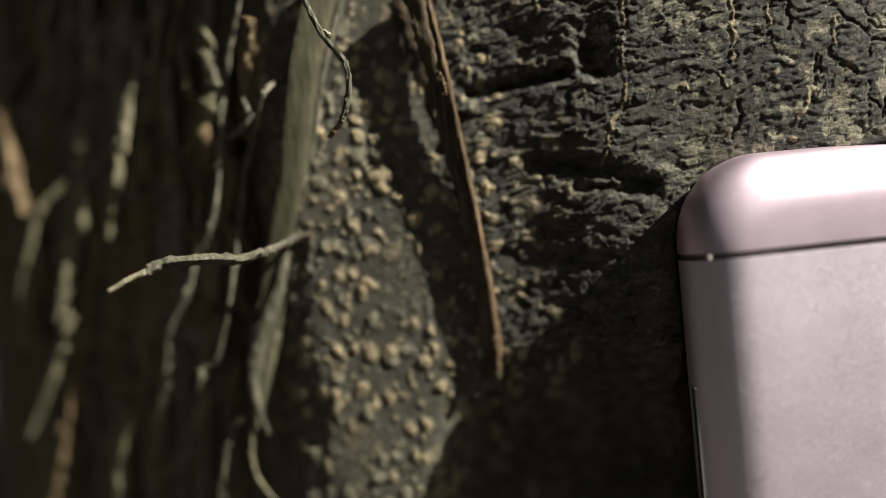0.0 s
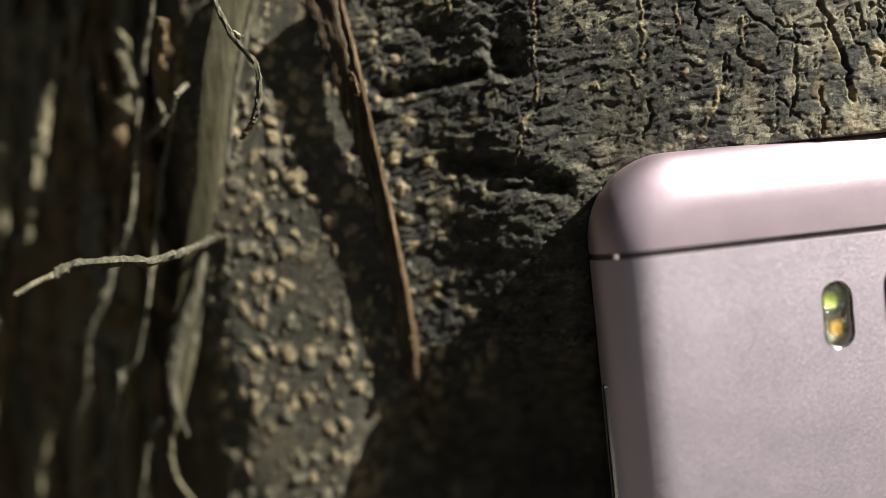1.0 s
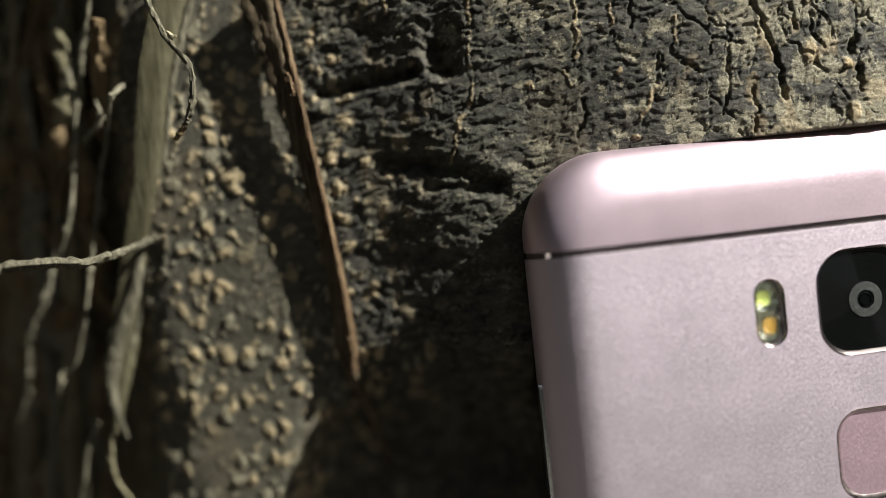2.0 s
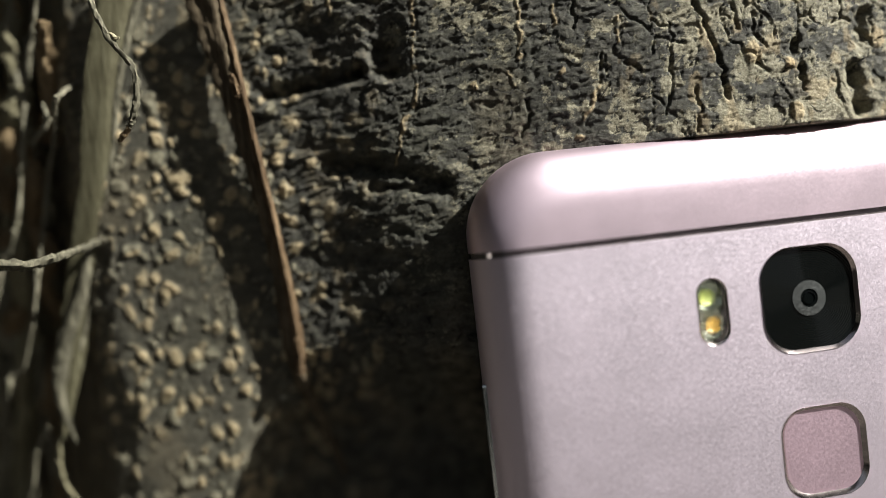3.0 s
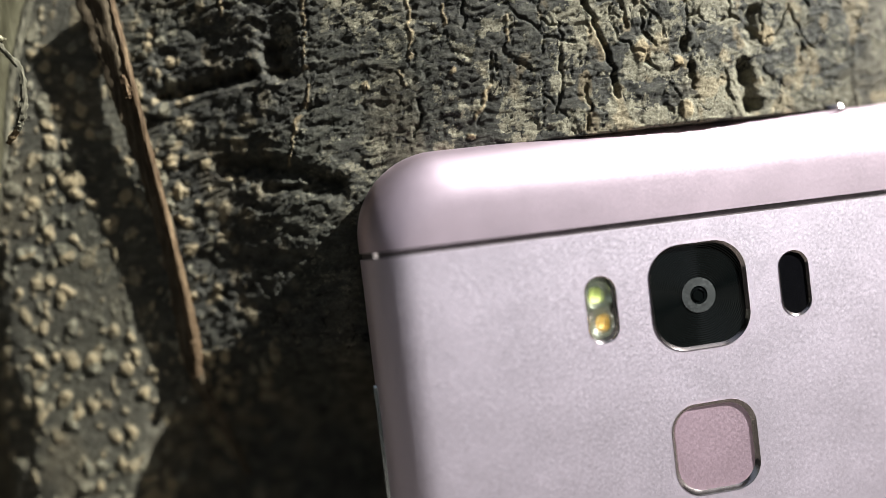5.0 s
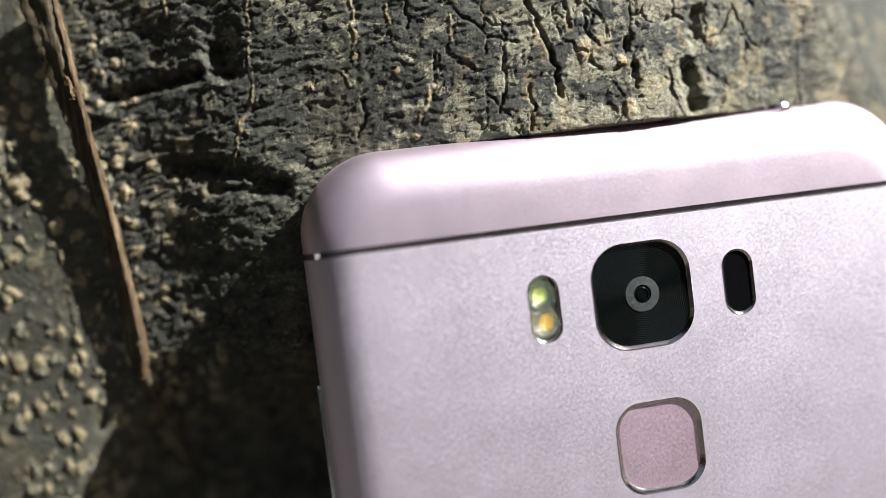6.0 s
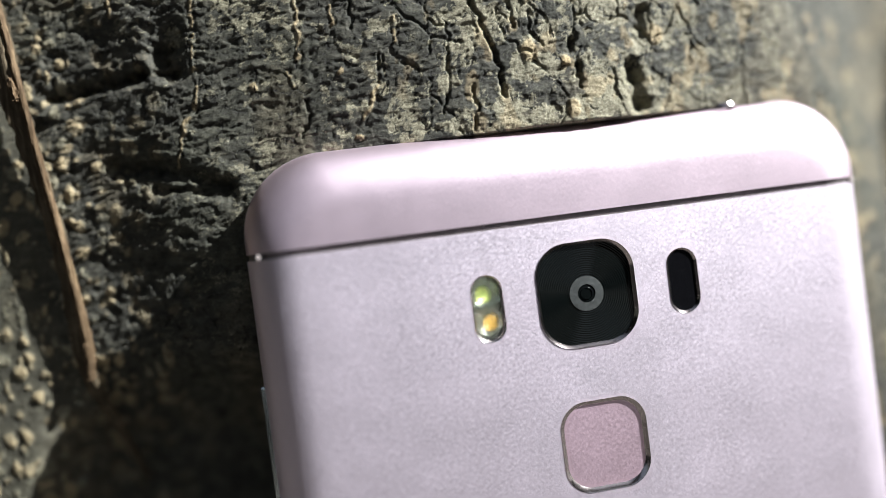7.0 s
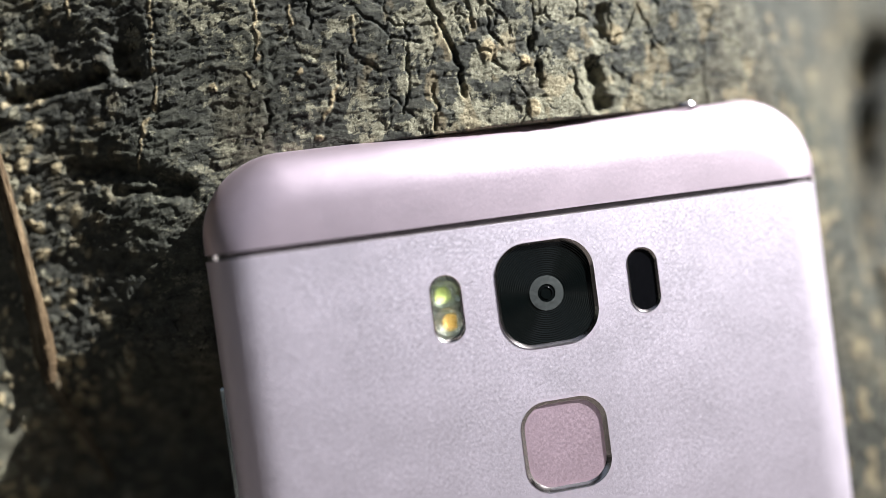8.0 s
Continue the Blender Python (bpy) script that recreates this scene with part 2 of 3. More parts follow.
def face(x, z):
    """The y of the trunk's face, without the small relief."""
    off = np.clip(x - TRUNK_X, -RADIUS * 0.93, RADIUS * 0.93)
    y = 2.1 + RADIUS - np.sqrt(RADIUS**2 - off * off)
    flank = step(-46, -62, x) * step(-150, -128, x)
    y = y + (11.6 + 0.20 * (-51 - x) - 0.035 * np.maximum(-66 - x, 0) + 0.335 * np.maximum(-88 - x, 0) + 6.0 * step(-87, -92, x) - y) * flank
    y = y + 0.8 * step(6, -16, z) * step(-30, -60, x)
    y = y + 2.0 * step(12, -8, z) * step(-83, -94, x + 4 * layered(x / 9, z / 9, 26, 2))
    # a hollow beside the phone, below the end of the vine
    lean = np.maximum(0, -0.3 * (z + 20)) + 4 * layered(x / 7, z / 7, 29, 3)
    y = y + 8.0 * step(-9, -24, z) * step(-70, -58, x + lean) * step(-33, -40, x)
    # a ledge along the vine: the flank beyond it lies deeper
    past = -62.6 - 0.11 * z - 0.0004 * z * np.abs(z) + 0.8 * layered(x / 5, z / 5, 28, 2) - x
    y = y + 0.8 * step(6, 34, z) * step(0.0, 0.9, past) * np.exp(-np.maximum(past, 0) / 14)
    to_phone = np.hypot(np.maximum(np.abs(x) - HALF_W + CORNER, 0), np.maximum(z + 0.5 * (x / HALF_W) ** 2 - TOP + CORNER, 0)) - CORNER
    behind_phone = step(-0.5, -0.95, to_phone)
    y = y + (13.0 - y) * behind_phone
    y = y + 0.8 * step(4, 20, x) + 11.0 * step(36, 66, x + 0.3 * z)
    return y + (1.2 - 0.8 * flank) * layered(x / 28 + 3, z / 40, 3, 3) * (1 - behind_phone)


# what stands out on the bark: lines of (x, z), width and depth; and pale orange spots with their size
CRACKS = (
    (((-29.9, 18.0), (-29.6, 16.2), (-30.8, 13.6)), 0.30, 0.90),
    (((-20.4, 22.4), (-20.9, 18.8)), 0.25, 0.70),
    (((-8.8, 27.5), (-7.5, 23.9), (-6.9, 21.0), (-6.2, 18.9), (-6.3, 15.4)), 0.40, 1.30),
    (((-11.8, 25.1), (-12.6, 18.3), (-13.6, 14.3)), 0.25, 0.80),
    (((-4.4, 26.6), (-3.8, 23.8)), 0.35, 1.00),
    (((-1.8, 25.3), (-2.1, 22.9), (-0.7, 21.0)), 0.30, 1.00),
    (((-23.2, 29.3), (-23.3, 25.9)), 0.25, 0.70),
    (((2.9, 21.3), (2.4, 19.9)), 0.80, 1.60),
    (((3.5, 18.4), (3.3, 15.6)), 0.60, 1.30),
    (((-9.8, 17.3), (-9.5, 14.4), (-10.3, 11.8)), 0.25, 0.80),
    (((-17.8, 21.1), (-15.9, 19.8)), 0.20, 0.60),
    (((-13.7, 23.6), (-10.8, 22.6)), 0.25, 0.70),
)
GROOVES = (
    (((-61.4, 22.8), (-54.4, 23.7), (-49.6, 24.0)), 0.80, 2.00),
    (((-46.0, 28.6), (-46.0, 24.1)), 1.50, 2.20),
    (((-49.6, 24.1), (-44.7, 23.5)), 0.50, 1.30),
    (((-54.5, 13.2), (-47.4, 11.8), (-40.8, 9.1)), 1.00, 1.50),
    (((-49.5, 9.6), (-40.3, 7.8)), 0.60, 0.90),
    (((10.2, 17.0), (10.7, 12.4)), 0.90, 1.60),
    (((12.3, 23.9), (11.8, 21.1)), 0.80, 1.40),
)
VEINS = (
    ((-42.2, 32.1), (-42.4, 28.0), (-42.9, 24.7), (-42.6, 21.8), (-43.1, 19.5), (-44.6, 17.6), (-45.6, 14.6), (-46.4, 12.1)),
    ((-29.7, 30.3), (-29.8, 26.2), (-30.2, 22.8)),
    ((-31.6, 21.7), (-31.3, 19.9)),
    ((-18.1, 26.6), (-18.2, 24.5), (-18.7, 22.2)),
    ((-20.9, 18.8), (-22.1, 16.9), (-23.1, 15.0), (-24.1, 12.7)),
    ((-52.2, 33.8), (-52.5, 30.7)),
    ((-25.6, 29.0), (-25.7, 26.6)),
)
SPOTS = ((-36.0, 20.4, 0.5), (-2.5, 20.6, 1.1), (1.8, 18.7, 0.6), (2.1, 13.0, 1.0), (13.8, 20.9, 1.2), (-25.3, 21.1, 0.4))


def line_field(x, z, line):
    """Distance to a bent line, and how far along it, in millimetres, the nearest point lies."""
    near, along, run = np.full(x.shape, 99.0), np.zeros(x.shape), 0.0
    for (ax, az), (bx, bz) in zip(line, line[1:]):
        d, t = line_dist(x, z, ax, az, bx, bz)
        length = math.hypot(bx - ax, bz - az)
        along = np.where(d < near, run + t * length, along)
        near = np.minimum(near, d)
        run += length
    return near, along


def bark_relief(x, z):
    """The relief of the bark (towards the back), and its lichen, orange and brown shares."""
    wx = x + 1.3 * layered(x / 4.5, z / 4.5, 11, 3)
    wz = z + 1.3 * layered(x / 4.5, z / 4.5, 21, 3)
    # the wrinkled part lies between the grainy flank and the plated part
    grainy = step(-62, -70, x + 4 * layered(x / 9, z / 9, 25, 2))
    far = step(-82, -98, x + 5 * layered(x / 7, z / 9, 27, 3))
    plated = step(-24, -6, x + 9 * layered(x / 10, z / 10, 71, 3))
    smooth_end = step(27, 40, x)
    wrinkled = (1 - grainy) * (1 - 0.35 * plated)
    c, si = math.cos(0.22), math.sin(0.22)
    rx, rz = c * wx + si * wz, c * wz - si * wx
    ridged = np.abs(layered(rx / 5.0, rz / 2.0, 31, 4, 0.55))
    crisp = layered(rx / 1.5, rz / 0.8, 43, 3, 0.6) * 3.0
    ledges = (np.floor(crisp) + step(0.7, 1.0, crisp - np.floor(crisp))) / 3.0
    creases = np.abs(layered(rx / 1.7, rz / 0.75, 41, 3, 0.6))
    hairs = np.abs(layered(rx / 0.9, rz / 0.45, 49, 2, 0.6))
    fx = rx + 0.5 * layered(x / 0.9, z / 0.9, 44, 2)
    fz = rz + 0.3 * layered(x / 0.8, z / 0.8, 45, 2)
    a1, a2, flake = cells(fx / 3.4, fz / 1.25, 46)
    b1, b2, chip = cells(fx / 1.3, fz / 0.62, 48)
    edge = np.exp(-(((a2 - a1) / 0.10) ** 2)) * step(0.3, 0.7, chip)
    broad = layered(wx / 11, wz / 7, 47, 3)
    left = step(-30, -48, x)                   # the wrinkles grow deeper towards the flank
    y = wrinkled * (0.62 + 0.4 * left) * (0.08 - 0.22 * ridged - 0.08 * ledges - 0.08 * creases + 0.12 * edge) - (0.15 + 0.3 * left) * broad * (1 - plated) * (1 - 0.6 * grainy)
    y = y + (1 - grainy) * (1 - smooth_end) * (0.7 + 0.5 * left) * (0.17 * (flake - 0.5) + 0.17 * (chip - 0.5))
    y = y - 0.035 * hairs * (1 - 0.5 * grainy) * (1 - smooth_end)
    pits, _, po = cells(wx / 1.9, wz / 1.4, 55)
    y = y + 0.12 * np.where(po < 0.3, np.clip(1 - (pits / 0.33) ** 2, 0, 1), 0) * wrinkled
    # broken plates between upright cracks
    jx = wx + 0.55 * layered(x / 1.3, z / 1.3, 57, 2)
    jz = wz + 0.8 * layered(x / 1.5, z / 1.5, 59, 2)
    open_here = step(-0.12, 0.12, layered(x / 3.5, z / 5.0, 58, 2))
    f1, f2, own = cells(jx / 4.6, jz / 12.0, 51)
    gap = (f2 - f1) * 4.6
    y = y + 0.45 * np.exp(-((gap / 0.09) ** 2)) * step(-34, -10, x) * (0.1 + 0.9 * open_here) + 0.14 * (own - 0.5) * plated
    f1, f2, own2 = cells(jx / 1.9, jz / 4.2, 61)
    gap2 = (f2 - f1) * 1.9
    y = y + plated * (1 - smooth_end) * (0.22 * np.exp(-((gap2 / 0.09) ** 2)) * open_here * step(0.25, 0.6, own2) + 0.08 * (own2 - 0.5))
    # grains of pale rind on the shaded flank
    cluster = 0.12 + 0.88 * step(-0.14, 0.14, layered(x / 9, z / 12, 91, 3) + 0.06)
    n1, _, o1 = cells(wx / 2.1, wz / 2.5, 81)
    grain = np.where(hashed(np.floor(o1 * 997), 3, 1) < 0.6, np.clip(1 - (n1 / (0.26 + 0.26 * o1)) ** 2, 0, 1), 0) * cluster
    n2, _, o2 = cells(wx / 1.1, wz / 1.3, 83)
    grain2 = np.where(o2 < 0.35, np.clip(1 - (n2 / 0.42) ** 2, 0, 1), 0) * (0.25 + 0.75 * cluster)
    grains = np.maximum(np.sqrt(grain), 0.55 * np.sqrt(grain2)) * (0.75 + 0.7 * layered(x / 0.9, z / 0.9, 87, 2))
    near_flank = step(-44, -62, x) * (1 - 0.55 * far)
    y = y - grains * (0.30 * grainy * (1 - 0.3 * far) + 0.2 * near_flank * (1 - grainy))
    # furrows of the far flank
    y = y + 5.0 * layered(wx / 5.5, wz / 60, 101, 3) * far
    # hollows and grooves that stand out
    sx, sz = wx * 0.4 + x * 0.6, wz * 0.4 + z * 0.6
    ragged = 0.25 + 1.5 * np.clip(layered(x / 1.8, z / 1.8, 33, 3) + 0.4, 0, 1)
    kinked_x, kinked_z = x + 0.5 * layered(x / 0.9, z / 0.9, 34, 3), z + 0.5 * layered(x / 0.9, z / 0.9, 35, 3)
    for line, wide, deep in CRACKS:
        d, t = line_field(kinked_x, kinked_z, line)
        y = y + 0.8 * deep * np.exp(-((d / (0.5 * wide)) ** 2)) * np.clip(ragged, 0.4, 1.2)
    for line, wide, deep in GROOVES:
        d, t = line_field(sx, sz, line)
        y = y + deep * np.exp(-((d / wide) ** 2)) * np.clip(ragged, 0.5, 1.3)
    for ax, az, bx, bz, wide, deep in ((66, 18, 56, -12, 3.6, 5.0), (57, -18, 51, -44, 2.4, 4.0)):
        d, t = line_dist(sx, sz, ax, az, bx, bz)
        y = y + deep * np.exp(-((d / wide) ** 2))
    # colour shares
    patchy = layered(x / 3.0, z / 2.6, 111, 6, 0.70)
    lichen = step(0.06, 0.42, patchy + 0.30 * plated - 0.05 + 0.06 * step(-6, 14, x) + 0.12 * step(16, 12, z) * step(-46, -38, x))
    # pale flecks cut low on the left, which deepens the phone's shadow by colour
    lichen = lichen * (1 - 0.7 * grainy) * (0.22 + 0.78 * step(-40, -18, x + 0.5 * z))
    lichen = lichen * (1 - smooth_end) + smooth_end * (0.0 + 0.5 * layered(x / 6, z / 25, 113, 3))
    lichen = np.maximum(lichen, 0.95 * np.clip(grains * 1.5, 0, 1) * near_flank)
    lichen = lichen * (1 - 0.5 * far) * (1 - 0.55 * step(2, 24, x))
    veins = np.zeros(x.shape)
    for n, line in enumerate(VEINS):
        d, t = line_field(kinked_x, kinked_z, line)
        bead = 0.10 + 0.15 * hashed(np.floor(t / 0.8), n, 7)
        veins = np.maximum(veins, np.exp(-((d / bead) ** 2)) * (hashed(np.floor(t / 0.8), n, 8) > 0.18))
        y = y + 0.13 * np.exp(-(((d - 0.36) / 0.10) ** 2)) * (1 - plated * 0.5)
    y = y - 0.09 * veins
    for ax, az, wide in SPOTS:
        spot = np.hypot(kinked_x - ax, (kinked_z - az) * 0.8) / wide
        veins = np.maximum(veins, 0.9 * step(1.1, 0.7, spot))
        y = y - 0.2 * step(1.2, 0.5, spot)
    tint = np.where(hashed(np.floor(o1 * 997), 5, 2) < 0.6, 1.0, 0.0) * np.clip(grains * 1.4, 0, 1) * near_flank * 0.7
    orange = np.clip(veins * 0.7 + tint + 0.35 * step(0.20, 0.36, layered(x / 2.0, z / 3.0, 131, 3)) * plated, 0, 1)
    brown = np.clip(far + 0.4 * step(0.1, 0.4, layered(x / 8, z / 12, 141, 3)), 0, 1)
    pale = step(-60, -66, x) * step(-98, -84, x) * (0.35 + 0.65 * step(-0.25, 0.1, layered(x / 8, z / 11, 171, 3) + 0.16 - 0.010 * z))
    pale = np.maximum(pale, 0.12 * step(26, 44, x + 0.3 * z))
    return y, lichen, orange, brown, pale


def spaced(lo, hi, fine, out_lo, out_hi, growth=1.22, largest=14.0):
    """Coordinates, fine between lo and hi and ever wider apart beyond."""
    mid = list(np.linspace(lo, hi, int((hi - lo) / fine)))
    up, s = [hi], fine
    while up[-1] < out_hi:
        s = min(s * growth, largest)
        up.append(up[-1] + s)
    down, s = [lo], fine
    while down[-1] > out_lo:
        s = min(s * growth, largest)
        down.append(down[-1] - s)
    return np.array(down[:0:-1] + mid + up[1:])


def build_trunk():
    half = math.pi * RADIUS
    us = np.concatenate([spaced(-165, -98.2, 0.36, -half, -98.2), spaced(-98, 50, 0.17, -98, half)])
    us = us[(us > -half) & (us < half)]
    zs = np.concatenate([spaced(-66, 2.8, 0.26, -SEAM * 1000 - 20, 2.8), spaced(3, 46, 0.16, 3, 1500)])
    u, z = np.meshgrid(us, zs)
    a = u / RADIUS
    # x as seen from the front, and the arc's own length further round
    turn = np.clip(a, -1.2, 1.2)
    x = TRUNK_X + RADIUS * (np.sin(turn) + a - turn)
    round_face = RADIUS - RADIUS * np.cos(a)
    front = step(1.15, 0.9, np.abs(a))
    y, lichen, orange, brown, pale = bark_relief(x, z)
    depth = y + (face(x, z) - round_face) * front + (1 - front) * 4 * layered(x / 30, z / 90, 151, 3)
    side = 1 - step(1.15, 0.9, np.abs(a))      # relief stands straight out in front, radially further round
    co = np.stack([TRUNK_X + (RADIUS - depth * side) * np.sin(a), round_face + depth * (1 - side + side * np.cos(a)), z + SEAM * 1000], -1) * MM
    rows, cols = u.shape
    i = np.arange(rows * cols).reshape(rows, cols)
    nxt = np.roll(i, -1, axis=1)
    quads = np.stack([i[:-1], nxt[:-1], nxt[1:], i[1:]], -1).reshape(-1, 4)
    me = bpy.data.meshes.new("bark")
    me.vertices.add(rows * cols)
    me.vertices.foreach_set("co", co.reshape(-1))
    me.loops.add(quads.size)
    me.loops.foreach_set("vertex_index", quads.reshape(-1).astype(np.int32))
    me.polygons.add(len(quads))
    me.polygons.foreach_set("loop_start", np.arange(0, quads.size, 4, dtype=np.int32))
    me.update(calc_edges=True)
    me.polygons.foreach_set("use_smooth", np.ones(len(quads), dtype=bool))
    for name, values in (("lichen", lichen), ("orange", orange), ("brown", brown), ("pale", pale)):
        me.attributes.new(name, "FLOAT", "POINT").data.foreach_set("value", values.reshape(-1).astype(np.float32))
    me.materials.append(BARK)
    return me


def bark_at(x, z):
    """The y, in millimetres, of the bark's mean face at x, z."""
    return float(face(np.array([x * 1.0]), np.array([z * 1.0]))[0])


def disc(radius, z, sides=64, rings=6):
    bm = bmesh.new()
    rows = [[bm.verts.new((radius * k / rings * math.cos(2 * math.pi * j / sides), radius * k / rings * math.sin(2 * math.pi * j / sides), z))
             for j in range(sides)] for k in range(1, rings + 1)]
    bm.faces.new(rows[0])
    for a, b in zip(rows, rows[1:]):
        for j in range(sides):
            bm.faces.new((a[j], b[j], b[(j + 1) % sides], a[(j + 1) % sides]))
    return bm


ground = tagged(new("ground", to_mesh("ground", disc(400, 0.0), SOIL, fix=True)), "dry grey-brown soil at the foot of the tree", "ground", kind="structure")
trunk = tagged(new("tree_trunk"), "old tree trunk with dark grey cracked bark and pale lichen", "tree trunk")
bark = new("bark", build_trunk())
bark.parent = trunk


OVERHEAD = (28.0, 40.0)    # degrees over the horizon between which an added unseen band closes the sky


def light_blocker():
    """Added unseen dark shell some metres off; blocks the sky except in front and towards the low sun."""
    bm = bmesh.new()
    rows = []
    for k in range(19):
        row = []
        for j in range(96):
            a = 360 * j / 96
            off_front_gap = abs((a - 264 + 180) % 360 - 180)
            off_sun = abs((a - 344 + 180) % 360 - 180)
            rise = 1 + 79 * min(1.0, max(0.0, (off_front_gap - 32) / 14), max(0.0, (off_sun - 8) / 8))
            r = 6.0 + 0.5 * noise.noise(Vector((j * 0.25, k * 0.3, 2))) + 0.15 * noise.noise(Vector((j * 1.3, k * 1.3, 9)))
            e = radians(rise * (1 + 0.06 * noise.noise(Vector((j * 0.7, 5, 0)))) * k / 18 - 1)
            row.append(bm.verts.new((r * math.cos(a * math.pi / 180) * math.cos(e), r * math.sin(a * math.pi / 180) * math.cos(e), r * math.sin(e))))
        rows.append(row)
    for a, b in zip(rows, rows[1:]):
        for j in range(96):
            bm.faces.new((a[j], a[(j + 1) % 96], b[(j + 1) % 96], b[j]))
    # added band that darkens reflections across the front gap, open above and towards the sun
    upper_band = []
    for k in range(9):
        row = []
        for j in range(96):
            a = 2 * math.pi * j / 96
            low = OVERHEAD[0] + 5 * noise.noise(Vector((j * 0.4, 7, 0))) + 3 * noise.noise(Vector((j * 1.7, 3, 0)))
            high = OVERHEAD[1] + 6 * noise.noise(Vector((j * 0.5, 1, 0)))
            e = radians(low + (high - low) * k / 8)
            r = 6.6 + 0.3 * noise.noise(Vector((j * 0.5, k * 0.6, 4)))
            row.append(bm.verts.new((r * math.cos(a) * math.cos(e), r * math.sin(a) * math.cos(e), r * math.sin(e))))
        upper_band.append(row)
    for a, b in zip(upper_band, upper_band[1:]):
        for j in range(96):
            if abs((360 * (j + 0.5) / 96 - 339 + 180) % 360 - 180) < 14:
                continue
            bm.faces.new((a[j], a[(j + 1) % 96], b[(j + 1) % 96], b[j]))
    return bm


# out of view; added only to hold back sky light
woods = tagged(new("backdrop", to_mesh("backdrop", light_blocker(), BLOCKER)), "unseen dark shell added to block the sky and shape reflections", "woods", kind="structure")
cut = disc(0.204, 0, 64, 4)
bmesh.ops.translate(cut, verts=cut.verts, vec=(TRUNK_X * MM, RADIUS * MM, SEAM + 1.495))
part("trunk_top", cut, RUST, trunk)


# ---- the phone ----
def body_rings(shrink=0.0):
    """Rings of the phone's outer form: flat back, wide roll to the sides, tight roll to the front."""
    def ring(inset, y, steps=14):
        r = max(CORNER - inset * 0.55, 1.5)
        cz, hh = (TOP + BOTTOM) / 2, (TOP - BOTTOM) / 2
        pts = outline(0, cz, HALF_W - inset, hh - inset * 1.12, r, steps)
        # the sides bow out a little below the upper corners, and the upper edge is slightly arched
        pts = [(px * (1 + 0.009 * min(1.0, max(0.0, (4 - pz) / 30))), pz - 0.5 * (px / HALF_W) ** 2 * max(0.0, pz) / TOP) for px, pz in pts]
        return [(px * MM, y * MM, pz * MM + SEAM) for px, pz in pts]

    rings = [ring(8.4 + shrink, shrink), ring(6.4 + shrink, shrink)]
    for k in range(1, 17):
        a = radians(90 * k / 16)
        rings.append(ring(6.2 * (1 - math.sin(a)) + shrink, 5.2 * (1 - math.cos(a)) + shrink * (1 - k / 16)))
    rings.append(ring(shrink, 5.5))
    for k in range(1, 7):
        a = radians(90 * k / 6)
        rings.append(ring(2.2 * (1 - math.cos(a)) + shrink, 5.5 + 2.7 * math.sin(a)))
    return rings


def sliced(low, high, shrink=0.0):
    """The part of the phone's outer form between two heights (millimetres from the seam), closed at its cuts."""
    bm = loft(body_rings(shrink))
    for cut_at, way in ((low, -1), (high, 1)):
        if cut_at is None:
            continue
        got = bmesh.ops.bisect_plane(bm, geom=list(bm.verts) + list(bm.edges) + list(bm.faces), dist=1e-7,
                                     plane_co=(0, 0, cut_at * MM + SEAM), plane_no=(0, 0, way), clear_outer=True)
        edges = [e for e in got["geom_cut"] if isinstance(e, bmesh.types.BMEdge)]
        bmesh.ops.contextual_create(bm, geom=edges)
    return bm


def cut_holes(ob, cutters):
    """Cuts prisms out of a mesh and keeps the result as its mesh."""
    tools = []
    for pts, deep in cutters:
        bm = loft([[(x * MM, -0.003, z * MM + SEAM) for x, z in pts], [(x * MM, deep * MM, z * MM + SEAM) for x, z in pts]])
        tool = new("cutter", to_mesh("cutter", bm, GLOSS))
        m = ob.modifiers.new("hole", "BOOLEAN")
        m.operation, m.object, m.solver = "DIFFERENCE", tool, "EXACT"
        tools.append(tool)
    done = bpy.data.meshes.new_from_object(ob.evaluated_get(bpy.context.evaluated_depsgraph_get()))
    ob.modifiers.clear()
    ob.data = done
    for tool in tools:
        bpy.data.objects.remove(tool)


def chamfer(outer, inner, deep, lip=0.02):
    """A sloping rim from an outer to an inner outline, with a little rounding at its upper edge."""
    out = lambda pts, y: [(x * MM, y * MM, z * MM + SEAM) for x, z in pts]  # noqa: E731
    between = [(o[0] * 0.85 + i[0] * 0.15, o[1] * 0.85 + i[1] * 0.15) for o, i in zip(outer, inner)]
    return loft([out(outer, 0.3), out(outer, -lip), out(between, -lip * 0.4), out(inner, deep), out(inner, deep + 0.25)], False, False)


def plate(pts, y, back):
    return loft([[(x * MM, y * MM, z * MM + SEAM) for x, z in pts], [(x * MM, back * MM, z * MM + SEAM) for x, z in pts]])


def dome(cx, cz, r, y, rise, rings=7, sides=32, ripple=0.0):
    """A low dome that bulges towards the viewer; ripple: depth of ring grooves."""
    bm = bmesh.new()
    rows = []
    for k in range(1, rings + 1):
        f = k / rings
        h = rise * (1 - f * f) + (ripple if k % 2 else 0)
        rows.append([bm.verts.new(((cx + r * f * math.cos(2 * math.pi * j / sides)) * MM, (y - h) * MM, (cz + r * f * math.sin(2 * math.pi * j / sides)) * MM + SEAM)) for j in range(sides)])
    tip = bm.verts.new((cx * MM, (y - rise) * MM, cz * MM + SEAM))
    for j in range(sides):
        bm.faces.new((tip, rows[0][j], rows[0][(j + 1) % sides]))
    for a, b in zip(rows, rows[1:]):
        for j in range(sides):
            bm.faces.new((a[j], b[j], b[(j + 1) % sides], a[(j + 1) % sides]))
    return bm


